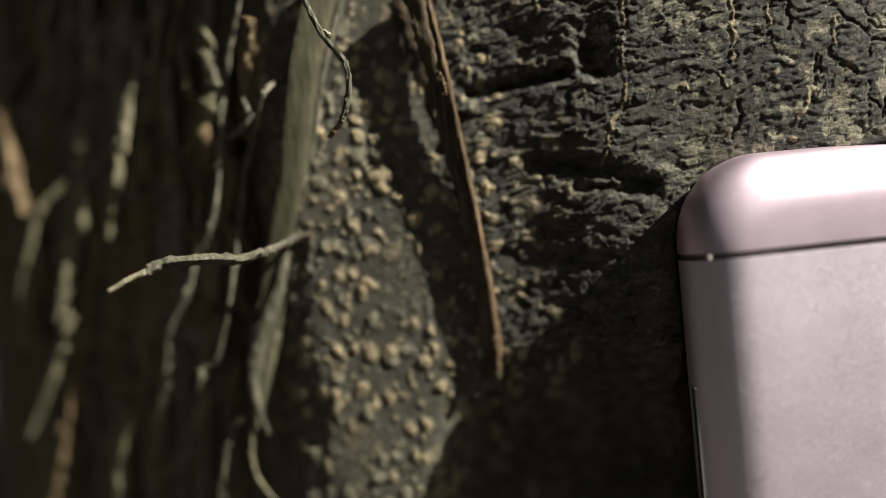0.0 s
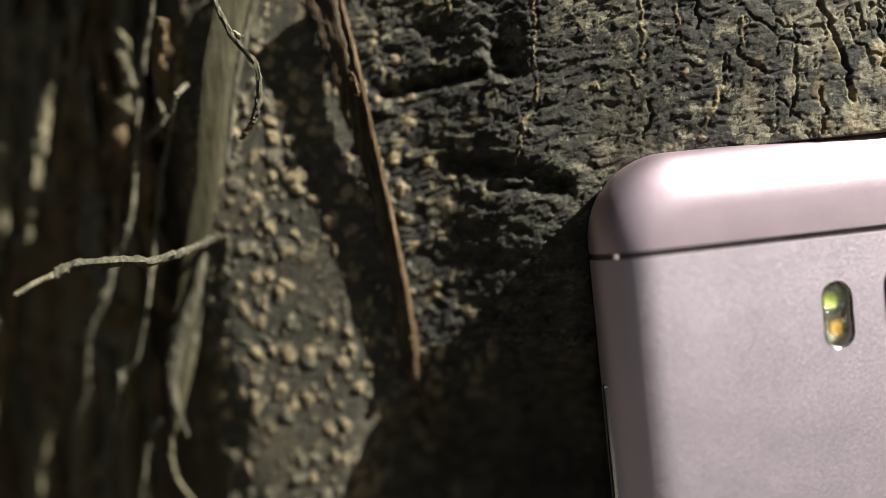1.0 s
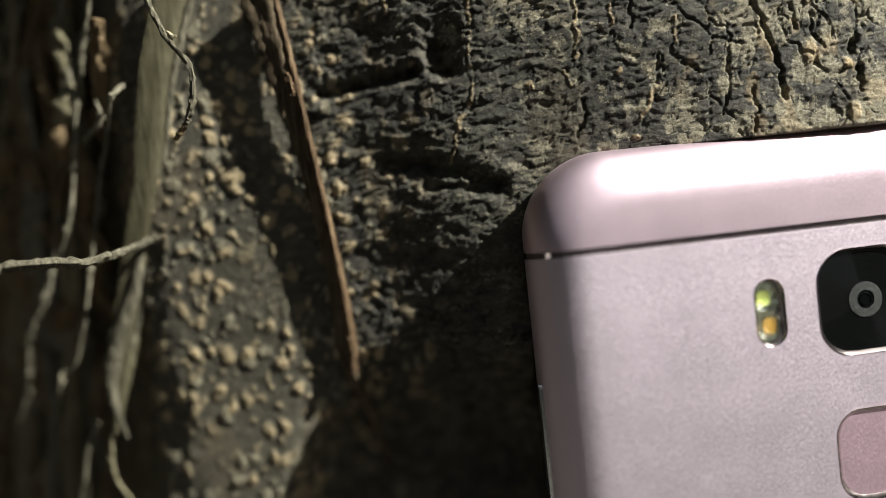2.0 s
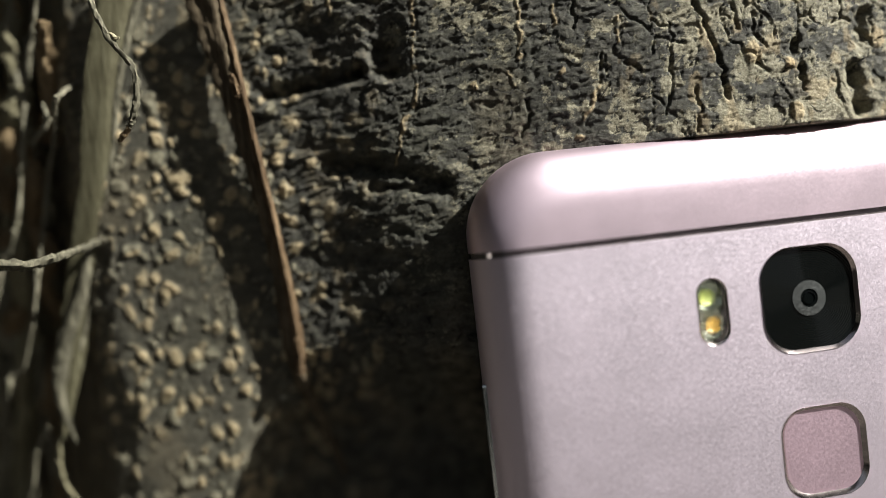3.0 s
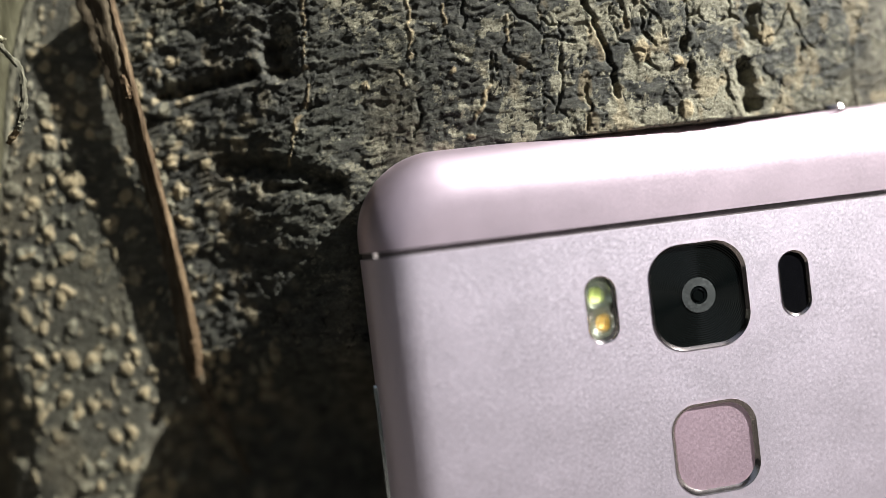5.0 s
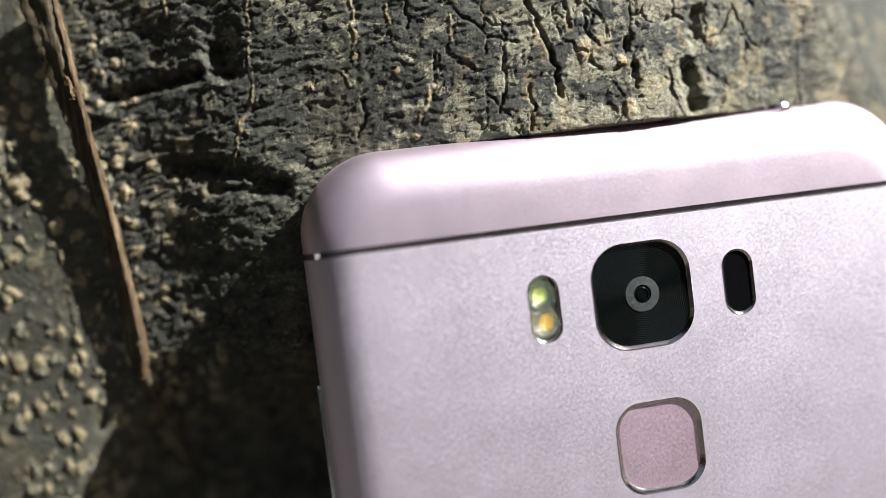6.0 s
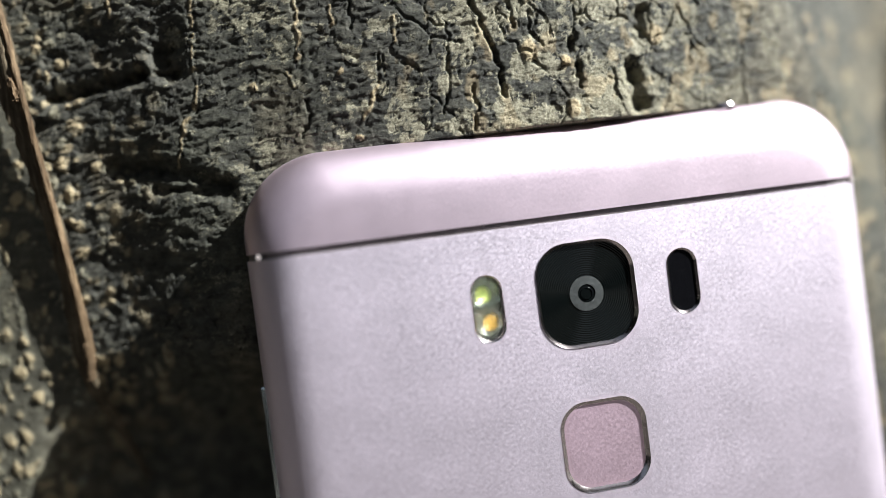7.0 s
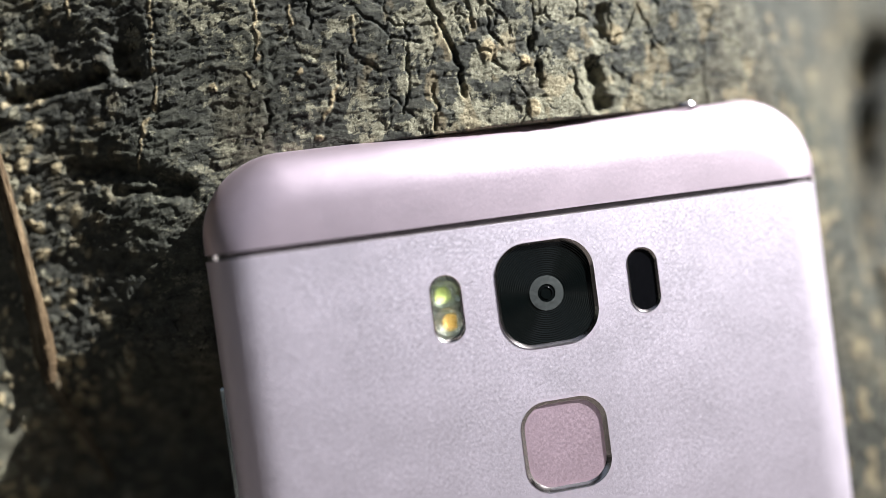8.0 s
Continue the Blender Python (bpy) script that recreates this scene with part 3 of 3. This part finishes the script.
def grooved_plate(cx, cz, hw, hh, corner, y, r0, pitch, deep):
    """A rounded square with turned rings round its middle."""
    bm = bmesh.new()
    sides, edge = 144, outline(0, 0, hw, hh, corner, 24)
    ang = [math.atan2(p[1], p[0]) for p in edge]
    reach = [math.hypot(*p) for p in edge]
    order = np.argsort(ang)
    far = np.interp(np.linspace(-math.pi, math.pi, sides, endpoint=False), np.array(ang)[order], np.array(reach)[order], period=2 * math.pi)
    rs, r, up = [], r0, True
    while r < 1.3 * hw:
        rs += [(r, 0.0), (r + pitch * 0.5, deep)]
        r += pitch
    rows = []
    for r, h in rs:
        rows.append([bm.verts.new(((cx + min(r, far[j]) * math.cos(-math.pi + 2 * math.pi * j / sides)) * MM, (y + (h if r < far[j] else 0)) * MM,
                                   (cz + min(r, far[j]) * math.sin(-math.pi + 2 * math.pi * j / sides)) * MM + SEAM)) for j in range(sides)])
    bm.faces.new(rows[0])
    for a, b in zip(rows, rows[1:]):
        for j in range(sides):
            k = (j + 1) % sides
            if (a[j].co - b[j].co).length > 1e-9 or (a[k].co - b[k].co).length > 1e-9:
                bm.faces.new((a[j], b[j], b[k], a[k]))
    bmesh.ops.remove_doubles(bm, verts=bm.verts, dist=1e-8)
    return bm


def build_phone():
    phone = tagged(new("smartphone"), "rose pink metal smartphone standing back outward against the trunk", "smartphone")
    cam_c, cam_h, cam_r = (0.2, -9.5), 6.15, 4.0
    fin_c, fin_h, fin_r = (0.2, -27.9), 5.4, 3.3
    fla_c, sen_c = (-12.0, -9.6), (12.5, -9.6)
    back = part("back_panel", sliced(-124.5, -0.46), ROSE, phone, "bead-blasted rose pink aluminium back")
    cut_holes(back, [
        (outline(*cam_c, cam_h, cam_h + 0.2, cam_r, 12), 1.6), (outline(*fin_c, fin_h, fin_h + 0.15, fin_r, 12), 1.6),
        (outline(*fla_c, 1.9, 4.0, 1.88, 12), 1.6), (outline(*sen_c, 1.95, 4.0, 1.93, 12), 1.6)])
    sharp_by_angle(back, 35)
    cap = part("top_cap", sliced(0.30, None), CAP, phone, "rounded rose pink upper cap")
    sharp_by_angle(cap, 35)
    foot = part("bottom_cap", sliced(None, -125.1), CAP, phone)
    sharp_by_angle(foot, 35)
    part("antenna_band", sliced(-0.5, 0.34, 0.28), BAND, phone, "thin dark antenna line across the back", smooth=False)
    part("antenna_band", sliced(-125.15, -124.45, 0.28), BAND, phone, smooth=False)
    for side in (-1, 1):
        bm = plate(outline(side * 37.4, -0.09, 0.28, 0.28, 0.12, 3), 1.22, 2.6)
        part("band_end", bm, BAND_END, phone, "pale end of the antenna line")
    bm = plate(outline(0, (TOP + BOTTOM) / 2, HALF_W - 2.3, (TOP - BOTTOM) / 2 - 2.5, 7.2, 10), 7.9, THICK)
    part("screen_glass", bm, SCREEN, phone)
    # main camera
    module = part("camera_module", chamfer(outline(*cam_c, cam_h, cam_h + 0.2, cam_r, 12), outline(*cam_c, cam_h - 0.36, cam_h - 0.16, cam_r - 0.34, 12), 0.34, 0.08), CHAMFER, phone, "polished metal rim round a square camera")
    part("grooved_plate", grooved_plate(*cam_c, cam_h - 0.34, cam_h - 0.14, cam_r - 0.3, 0.34, 2.1, 0.27, 0.035), GROOVED, module, "glossy black plate with turned rings", smooth=False)
    ring = bmesh.new()
    bmesh.ops.create_cone(ring, cap_ends=False, segments=48, radius1=2.12 * MM, radius2=1.1 * MM, depth=0.01 * MM)
    bmesh.ops.transform(ring, matrix=pose(cam_c[0] * MM, 0.29 * MM, cam_c[1] * MM + SEAM, 90), verts=ring.verts)
    part("lens_ring", ring, LENS_RING, module, "matt grey ring")
    well = bmesh.new()
    bmesh.ops.create_cone(well, cap_ends=False, segments=40, radius1=1.12 * MM, radius2=0.72 * MM, depth=0.5 * MM)
    bmesh.ops.transform(well, matrix=pose(cam_c[0] * MM, 0.52 * MM, cam_c[1] * MM + SEAM, 90), verts=well.verts)
    part("lens_well", well, GLOSS, module)
    part("lens", dome(*cam_c, 1.05, 0.75, 0.38), LENS, module, "small dark green-glinting lens")
    # flash
    flash = part("flash", chamfer(outline(*fla_c, 1.9, 4.0, 1.88, 12), outline(*fla_c, 1.68, 3.78, 1.66, 12), 0.22, 0.03), CHAMFER, phone, "dual tone flash behind a clear window")
    part("reflector", plate(outline(*fla_c, 1.75, 3.85, 1.72, 12), 1.05, 1.4), REFLECTOR, flash)
    for name, aside, up, material, word in (("cool_led", -0.35, 1.65, LED_COOL, "yellow-green light"), ("warm_led", 0.3, -1.7, LED_WARM, "amber light")):
        part(name, plate(outline(fla_c[0] + aside, fla_c[1] + up, 0.72, 0.9, 0.6, 8), 0.90, 1.1), material, flash, word)
        part("fresnel_lens", dome(fla_c[0], fla_c[1] + up, 1.62, 0.78, 0.42, 16, 40, 0.09), CLEAR, flash).visible_shadow = False
    window = part("flash_window", plate(outline(*fla_c, 1.7, 3.8, 1.68, 12), 0.16, 0.42), CLEAR, flash, "clear window")
    window.visible_shadow = False
    # focus sensor
    sensor = part("focus_sensor", chamfer(outline(*sen_c, 1.95, 4.0, 1.93, 12), outline(*sen_c, 1.66, 3.71, 1.64, 12), 0.26, 0.05), CHAMFER, phone, "black pill-shaped sensor window with a bright rim")
    part("sensor_window", plate(outline(*sen_c, 1.7, 3.75, 1.68, 12), 0.22, 0.6), GLOSS, sensor)
    # fingerprint reader
    reader = part("fingerprint_reader", chamfer(outline(*fin_c, fin_h, fin_h + 0.15, fin_r, 12), outline(*fin_c, fin_h - 0.6, fin_h - 0.45, fin_r - 0.45, 12), 0.40, 0.04), CHAMFER, phone, "square fingerprint reader in a polished recess")
    part("sensor_pad", plate(outline(*fin_c, fin_h - 0.5, fin_h - 0.35, fin_r - 0.4, 12), 0.34, 1.2), PAD, reader, "grainy pink pad")
    # keys on the edge
    for low, high in ((-40.0, -15.3), (-58.0, -46.0)):
        bm = plate(outline(0, 0, (high - low) / 2, 0.40, 0.38, 8), -0.32, 0.6)
        bmesh.ops.bevel(bm, geom=[e for e in bm.edges if len(e.link_faces) == 2 and e.calc_face_angle(0) > 1], offset=0.00012, segments=2, affect="EDGES")
        m = Matrix(((0, 1, 0, -HALF_W * MM), (0, 0, 1, 4.4 * MM - SEAM), (1, 0, 0, (low + high) / 2 * MM + SEAM), (0, 0, 0, 1)))
        bmesh.ops.transform(bm, matrix=m, verts=bm.verts)
        part("side_key", bm, KEY, phone, "narrow bright metal key")
    jack = bmesh.new()
    bmesh.ops.create_cone(jack, cap_ends=False, segments=32, radius1=2.0 * MM, radius2=1.75 * MM, depth=0.5 * MM)
    bmesh.ops.translate(jack, verts=jack.verts, vec=(22.3 * MM, 4.0 * MM, (TOP - 0.4) * MM + SEAM))
    part("headphone_jack", jack, CHAMFER, phone, "polished rim of the headphone socket")
    return phone


build_phone()


# ---- stems, twigs and rootlets on the trunk ----
def spline(points, n):
    """A smooth line through points (x, y, z, radius), as n of the same."""
    p = [np.array(q, float) for q in points]
    p = [2 * p[0] - p[1]] + p + [2 * p[-1] - p[-2]]
    out = []
    for k in range(n):
        s = k / (n - 1) * (len(p) - 3)
        i = min(int(s), len(p) - 4)
        t = s - i
        a, b, c, d = p[i : i + 4]
        out.append(0.5 * (2 * b + (c - a) * t + (2 * a - 5 * b + 4 * c - d) * t * t + (3 * b - a - 3 * c + d) * t**3))
    return out


def strand_mesh(points, flat=1.0, rough=0.18, sides=12, seed=0, ridges=0, splits=0.0):
    """A gnarled tube along a smooth line; flat: its depth against its width; ridges: ribs that run along it."""
    length = sum(math.dist(a[:3], b[:3]) for a, b in zip(points, points[1:]))
    n = max(24, min(160, int(length * 3)))
    line = spline(points, n)
    bm = bmesh.new()
    rows = []
    for k, q in enumerate(line):
        way = Vector(line[min(k + 1, n - 1)][:3] - line[max(k - 1, 0)][:3]).normalized()
        side = way.cross(Vector((0, 1, 0))).normalized()
        deep = side.cross(way)
        row = []
        for j in range(sides):
            a = 2 * math.pi * j / sides
            r = max(q[3], 0.05)
            wob = 1 + rough * noise.noise(Vector((math.cos(a) * 1.3 + seed * 7.1, math.sin(a) * 1.3, k * length / n / max(r, 0.3) * 0.5)))
            wob += rough * 0.6 * noise.noise(Vector((math.cos(a) * 3 + seed * 3.3, math.sin(a) * 3, k * length / n * 1.7)))
            if ridges:
                wob += 0.10 * math.cos(ridges * a + 0.4 * noise.noise(Vector((seed, 0, k * 0.05))))
            if splits:
                wob -= splits * max(0.0, math.cos(a + math.pi / 2 + 0.6)) ** 8
            at = Vector(q[:3]) + side * math.cos(a) * r * wob + deep * math.sin(a) * r * flat * wob
            row.append(bm.verts.new((at.x * MM, at.y * MM, at.z * MM + SEAM)))
        rows.append(row)
    for a, b in zip(rows, rows[1:]):
        for j in range(sides):
            bm.faces.new((a[j], a[(j + 1) % sides], b[(j + 1) % sides], b[j]))
    bm.faces.new(rows[0][::-1])
    bm.faces.new(rows[-1])
    return bm


def strand(name, label, category, material, points, group="", **shape):
    ob = new(name, to_mesh(name, strand_mesh(points, **shape), material))
    return tagged(ob, label, category, group)


reed = tagged(new("dry_reed"), "flat dry olive reed lying along the bark", "reed")
part("blade", strand_mesh([(-78.2, 16.4, 38.5, 2.50), (-81.6, 16.3, 28.1, 2.15), (-84.5, 17.4, 15.5, 2.00), (-88.3, 19.1, 2.8, 2.00), (-91.0, 19.9, -7.5, 1.49), (-93.4, 20.5, -17.8, 0.35)],
     flat=0.25, rough=0.10, sides=24, seed=1, ridges=5), REED, reed)
part("blade_edge", strand_mesh([(-75.9, 16.4, 37.9, 0.55), (-79.6, 16.4, 27.7, 0.50), (-82.6, 17.4, 15.7, 0.45), (-86.3, 19.0, 3.2, 0.50), (-89.8, 19.7, -6.9, 0.30)],
     flat=0.8, rough=0.3, seed=21), GREY, reed, "paler grey rim of the reed")
part("torn_strip", strand_mesh([(-86.2, 18.2, 8.2, 0.20), (-88.1, 18.5, 1.2, 0.80), (-91.9, 19.4, -6.9, 0.95), (-93.0, 19.6, -12.8, 0.70), (-91.8, 19.7, -18.8, 0.20)],
     flat=0.4, rough=0.3, seed=22, ridges=4), GREY, reed, "torn greyish strip at the reed's end")
vine = tagged(new("dead_vine"), "split brown dead vine against dark bark", "vine")
part("stem", strand_mesh([(-67.7, 13.7, 36.5, 2.10), (-65.5, 12.9, 24.2, 1.45), (-63.8, 13.1, 13.4, 1.05), (-62.5, 13.5, 2.4, 0.95), (-61.8, 14.1, -11.5, 0.85), (-59.5, 16.5, -19.8, 0.60), (-57.4, 18.2, -27.7, 0.39)],
     flat=0.45, rough=0.28, sides=28, seed=2, ridges=6, splits=0.5), VINE, vine, "dark brown split stem")
part("bark_strip", strand_mesh([(-65.8, 13.1, 36.6, 0.40), (-64.2, 12.2, 24.2, 0.42), (-63.0, 12.3, 13.5, 0.45), (-61.8, 12.7, 2.5, 0.50), (-61.1, 13.5, -8.1, 0.62), (-61.3, 13.5, -12.8, 0.50)],
     flat=0.7, rough=0.3, sides=16, seed=5, ridges=4), DRY, vine, "reddish brown strip of peeling rind")
part("node", strand_mesh([(-65.2, 12.3, 25.6, 0.30), (-64.8, 12.1, 24.0, 0.50), (-64.6, 12.0, 22.6, 0.30)], rough=0.9, seed=6), DRY, vine, "knot on the stem")
tendril = tagged(new("curled_tendril"), "thin pale curled tendril with a dark tip", "tendril")
part("shoot", strand_mesh([(-81.4, 12.6, 37.6, 0.31), (-79.0, 11.5, 31.2, 0.34), (-76.5, 11.1, 27.2, 0.34), (-76.5, 11.2, 23.7, 0.38), (-77.6, 11.7, 20.8, 0.33), (-78.0, 11.9, 20.2, 0.31)], rough=0.8, seed=3), GREY, tendril)
part("tip", strand_mesh([(-77.8, 11.8, 20.5, 0.30), (-78.6, 12.1, 19.5, 0.36), (-79.5, 12.4, 18.7, 0.25)], rough=0.6, seed=7), RUST, tendril, "dark withered tip")
part("spur", strand_mesh([(-78.8, 11.5, 31.4, 0.34), (-78.3, 11.3, 31.0, 0.28), (-77.6, 11.2, 30.9, 0.10)], rough=0.6, seed=8), STRAW, tendril)
twig = tagged(new("dry_twig"), "short straw-grey dry twig sticking out from the reeds", "twig")
part("rind", strand_mesh([(-102.1, 10.3, 4.7, 0.50), (-99.7, 10.8, 5.4, 0.62), (-95.2, 11.6, 5.3, 0.60), (-91.5, 12.9, 5.0, 0.58), (-87.1, 14.8, 6.0, 0.43), (-84.8, 18.3, 7.2, 0.40)], rough=0.55, seed=4, ridges=4), GREY, twig, "grey flaking rind")
part("bare_wood", strand_mesh([(-106.4, 9.3, 2.8, 0.28), (-104.1, 9.8, 3.9, 0.34), (-101.5, 10.4, 4.8, 0.42)], rough=0.4, seed=9), STRAW, twig, "pale bare end of the twig")

ROOTS = "rootlets on the trunk"


def sunk(x, y, z):
    """How deep a rootlet at x lies: in the hollow beyond the reed, but not in the bark."""
    if x > -87:
        return y
    return min(max(y, 16.9 + 0.42 * (-86 - x)), bark_at(x, z) - 2.5)


for k, (mat, pts) in enumerate([
    (OLIVE, [(-105.2, 29.4, 39.5, 0.97), (-106.0, 28.2, 32.2, 1.05), (-107.8, 27.2, 25.7, 0.95), (-109.8, 26.7, 18.0, 0.95), (-112.2, 28.0, 9.4, 0.80)]),
    (PALE_ROOT, [(-88.7, 22.5, 40.1, 0.53), (-92.7, 20.8, 28.7, 0.60), (-95.1, 20.8, 14.7, 0.68), (-96.7, 21.1, 9.5, 0.46), (-99.0, 22.8, 5.2, 0.53)]),
    (PALE_ROOT, [(-84.9, 18.4, 28.0, 0.44), (-87.4, 18.3, 25.2, 0.52), (-89.2, 19.1, 21.4, 0.52), (-91.3, 20.8, 16.8, 0.45)]),
    (PALE_ROOT, [(-90.4, 19.5, 25.7, 0.45), (-89.7, 18.2, 23.2, 0.59), (-91.5, 18.2, 21.4, 0.52), (-93.4, 21.2, 20.8, 0.38)]),
    (PALE_ROOT, [(-91.3, 20.9, 17.2, 0.45), (-93.9, 20.0, 4.0, 0.42), (-97.5, 19.9, -7.5, 0.36), (-100.2, 19.4, -10.3, 0.75), (-102.6, 19.6, -17.4, 0.36), (-105.3, 19.7, -26.7, 0.40), (-106.6, 20.1, -34.4, 0.39)]),
    (PALE_ROOT, [(-98.6, 22.3, 7.5, 0.54), (-101.2, 21.9, 0.9, 0.69), (-104.1, 21.7, -3.7, 0.69), (-105.8, 21.8, -11.6, 0.70), (-107.8, 23.4, -16.0, 0.39)]),
    (OLIVE, [(-118.4, 32.0, 18.0, 0.81), (-122.7, 30.1, 14.8, 0.67), (-125.1, 29.8, 10.0, 0.67), (-127.6, 29.4, 3.1, 0.72), (-128.4, 30.0, -5.3, 0.76)]),
    (OLIVE, [(-114.8, 32.8, 30.1, 1.42), (-115.6, 31.4, 19.7, 1.49), (-119.2, 30.5, 6.2, 1.42), (-121.8, 30.6, -1.7, 1.16)]),
    (OLIVE, [(-119.8, 30.0, -1.0, 1.23), (-122.8, 28.3, -7.8, 1.31), (-126.0, 28.0, -13.4, 1.40), (-129.0, 29.0, -18.7, 1.07)]),
    (OLIVE, [(-111.4, 31.0, 33.7, 0.65), (-109.5, 30.1, 30.0, 0.82), (-110.7, 29.6, 23.2, 0.74), (-113.1, 30.0, 19.3, 0.74)]),
    (RUST, [(-112.6, 37.7, 47.5, 2.59), (-117.5, 36.9, 34.1, 2.59), (-121.3, 36.2, 23.2, 2.37), (-125.3, 36.7, 10.7, 1.73)]),
    (RUST, [(-114.0, 34.4, 19.8, 1.70), (-116.4, 32.8, 4.9, 1.95), (-119.3, 32.0, -6.4, 1.70), (-123.4, 31.1, -20.7, 1.53), (-126.1, 31.9, -28.6, 1.53)]),
    (RUST, [(-99.1, 30.1, 44.1, 1.06), (-101.0, 29.7, 37.7, 1.14), (-102.6, 29.2, 30.5, 1.06), (-104.1, 29.0, 18.5, 0.74)]),
    (RUST, [(-88.3, 24.6, 35.4, 1.32), (-89.7, 24.2, 29.2, 1.64), (-90.9, 24.2, 20.7, 1.18)]),
    (OLIVE, [(-121.8, 39.5, 48.8, 1.75), (-121.6, 38.5, 36.4, 1.57), (-121.8, 37.8, 26.9, 1.31), (-119.4, 36.0, 21.3, 1.13)]),
    (PALE_ROOT, [(-93.5, 22.7, 40.5, 0.46), (-94.8, 22.5, 36.8, 0.46), (-94.1, 22.2, 33.0, 0.46), (-94.9, 23.2, 29.1, 0.38)]),
    (OLIVE, [(-92.4, 20.4, -14.6, 0.30), (-94.2, 20.4, -19.6, 0.39), (-94.0, 20.3, -24.3, 0.35), (-91.0, 20.4, -29.6, 0.29)]),
    (PALE_ROOT, [(-95.5, 21.0, -16.5, 0.54), (-97.6, 20.5, -19.9, 0.62), (-99.3, 20.2, -28.0, 0.78), (-100.6, 20.3, -36.3, 0.69)]),
    (RUST, [(-100.2, 26.7, 15.4, 0.95), (-98.8, 25.9, 22.4, 1.03), (-97.2, 26.9, 28.5, 0.79)]),
    (PALE_ROOT, [(-84.4, 22.8, 37.6, 0.54), (-86.2, 21.9, 33.7, 0.61), (-85.0, 22.2, 30.4, 0.46)]),
    (OLIVE, [(-111.5, 26.6, -16.0, 0.74), (-114.1, 25.7, -21.7, 0.97), (-115.4, 25.3, -27.8, 0.97), (-115.7, 25.9, -35.7, 0.86)]),
    (RUST, [(-126.0, 34.5, 14.2, 1.28), (-127.1, 35.1, 21.1, 1.70), (-128.0, 36.4, 29.7, 1.72)]),
]):
    word = {OLIVE: "dull olive dry rootlet on the bark", PALE_ROOT: "thin grey knotted rootlet on the bark", RUST: "rust-brown root strip on the bark"}[mat]
    root = tagged(new("rootlet"), word, "root", ROOTS)
    pts = [(x, sunk(x, y, z), z, r * {OLIVE: 0.75, PALE_ROOT: 0.58, RUST: 0.6}[mat]) for x, y, z, r in pts]
    part("strand", strand_mesh(pts, flat=0.7, rough=0.7, seed=10 + k, ridges=4, splits=0.35), mat, root)
    for j in range(1, len(pts) - 1, 2) if mat is PALE_ROOT else ():
        (x, y, z, r), (x2, y2, z2, _) = pts[j], pts[j + 1]
        f = 1.6 * r / max(0.1, math.dist((x, y, z), (x2, y2, z2)))
        half = ((x2 - x) * f, (y2 - y) * f, (z2 - z) * f)
        part("knot", strand_mesh([(x - half[0], y - half[1], z - half[2], r * 0.8), (x, y - 0.1 * r, z, r * 1.3), (x + half[0], y + half[1], z + half[2], r * 0.8)],
             rough=0.7, seed=30 + k + j), mat, root)

# finer rootlets that run down the dark flank
rng = random.Random(5)
for k in range(210):
    x = rng.uniform(-138, -92)
    top, length = rng.uniform(-8, 52), rng.uniform(16, 46)
    long_strip = k % 6 == 0
    if long_strip:
        top, length = rng.uniform(15, 60), rng.uniform(40, 85)
    thin = rng.uniform(0.4, 0.85) if long_strip else rng.choice((0.22, 0.25, 0.3, 0.36, 0.45, 0.6, 0.9, 1.3))
    pts, drift = [], rng.uniform(-0.26, -0.08) if long_strip else rng.uniform(-0.25, 0.05)
    for j in range(9):
        z = top - length * j / 8
        xx = x + drift * length * j / 8 + rng.uniform(-1.1, 1.1)
        lift = (-1.0 if j in (0, 8) else rng.uniform(3.0, 5.5) if long_strip else rng.uniform(1.5, 5.0)) + thin
        pts.append((xx, max(bark_at(xx, z) - lift, 17.3 + 0.41 * (-86 - xx)), z, thin * rng.uniform(0.65, 1.35)))
    mat = rng.choice((OLIVE, OLIVE, PALE_ROOT, RUST)) if long_strip else rng.choice((PALE_ROOT, RUST, RUST, OLIVE, OLIVE))
    word = {OLIVE: "dull olive dry rootlet on the bark", PALE_ROOT: "thin grey knotted rootlet on the bark", RUST: "rust-brown root strip on the bark"}[mat]
    strand("rootlet", word, "root", mat, pts, ROOTS, flat=0.6, rough=0.6, seed=50 + k, ridges=3, sides=8)
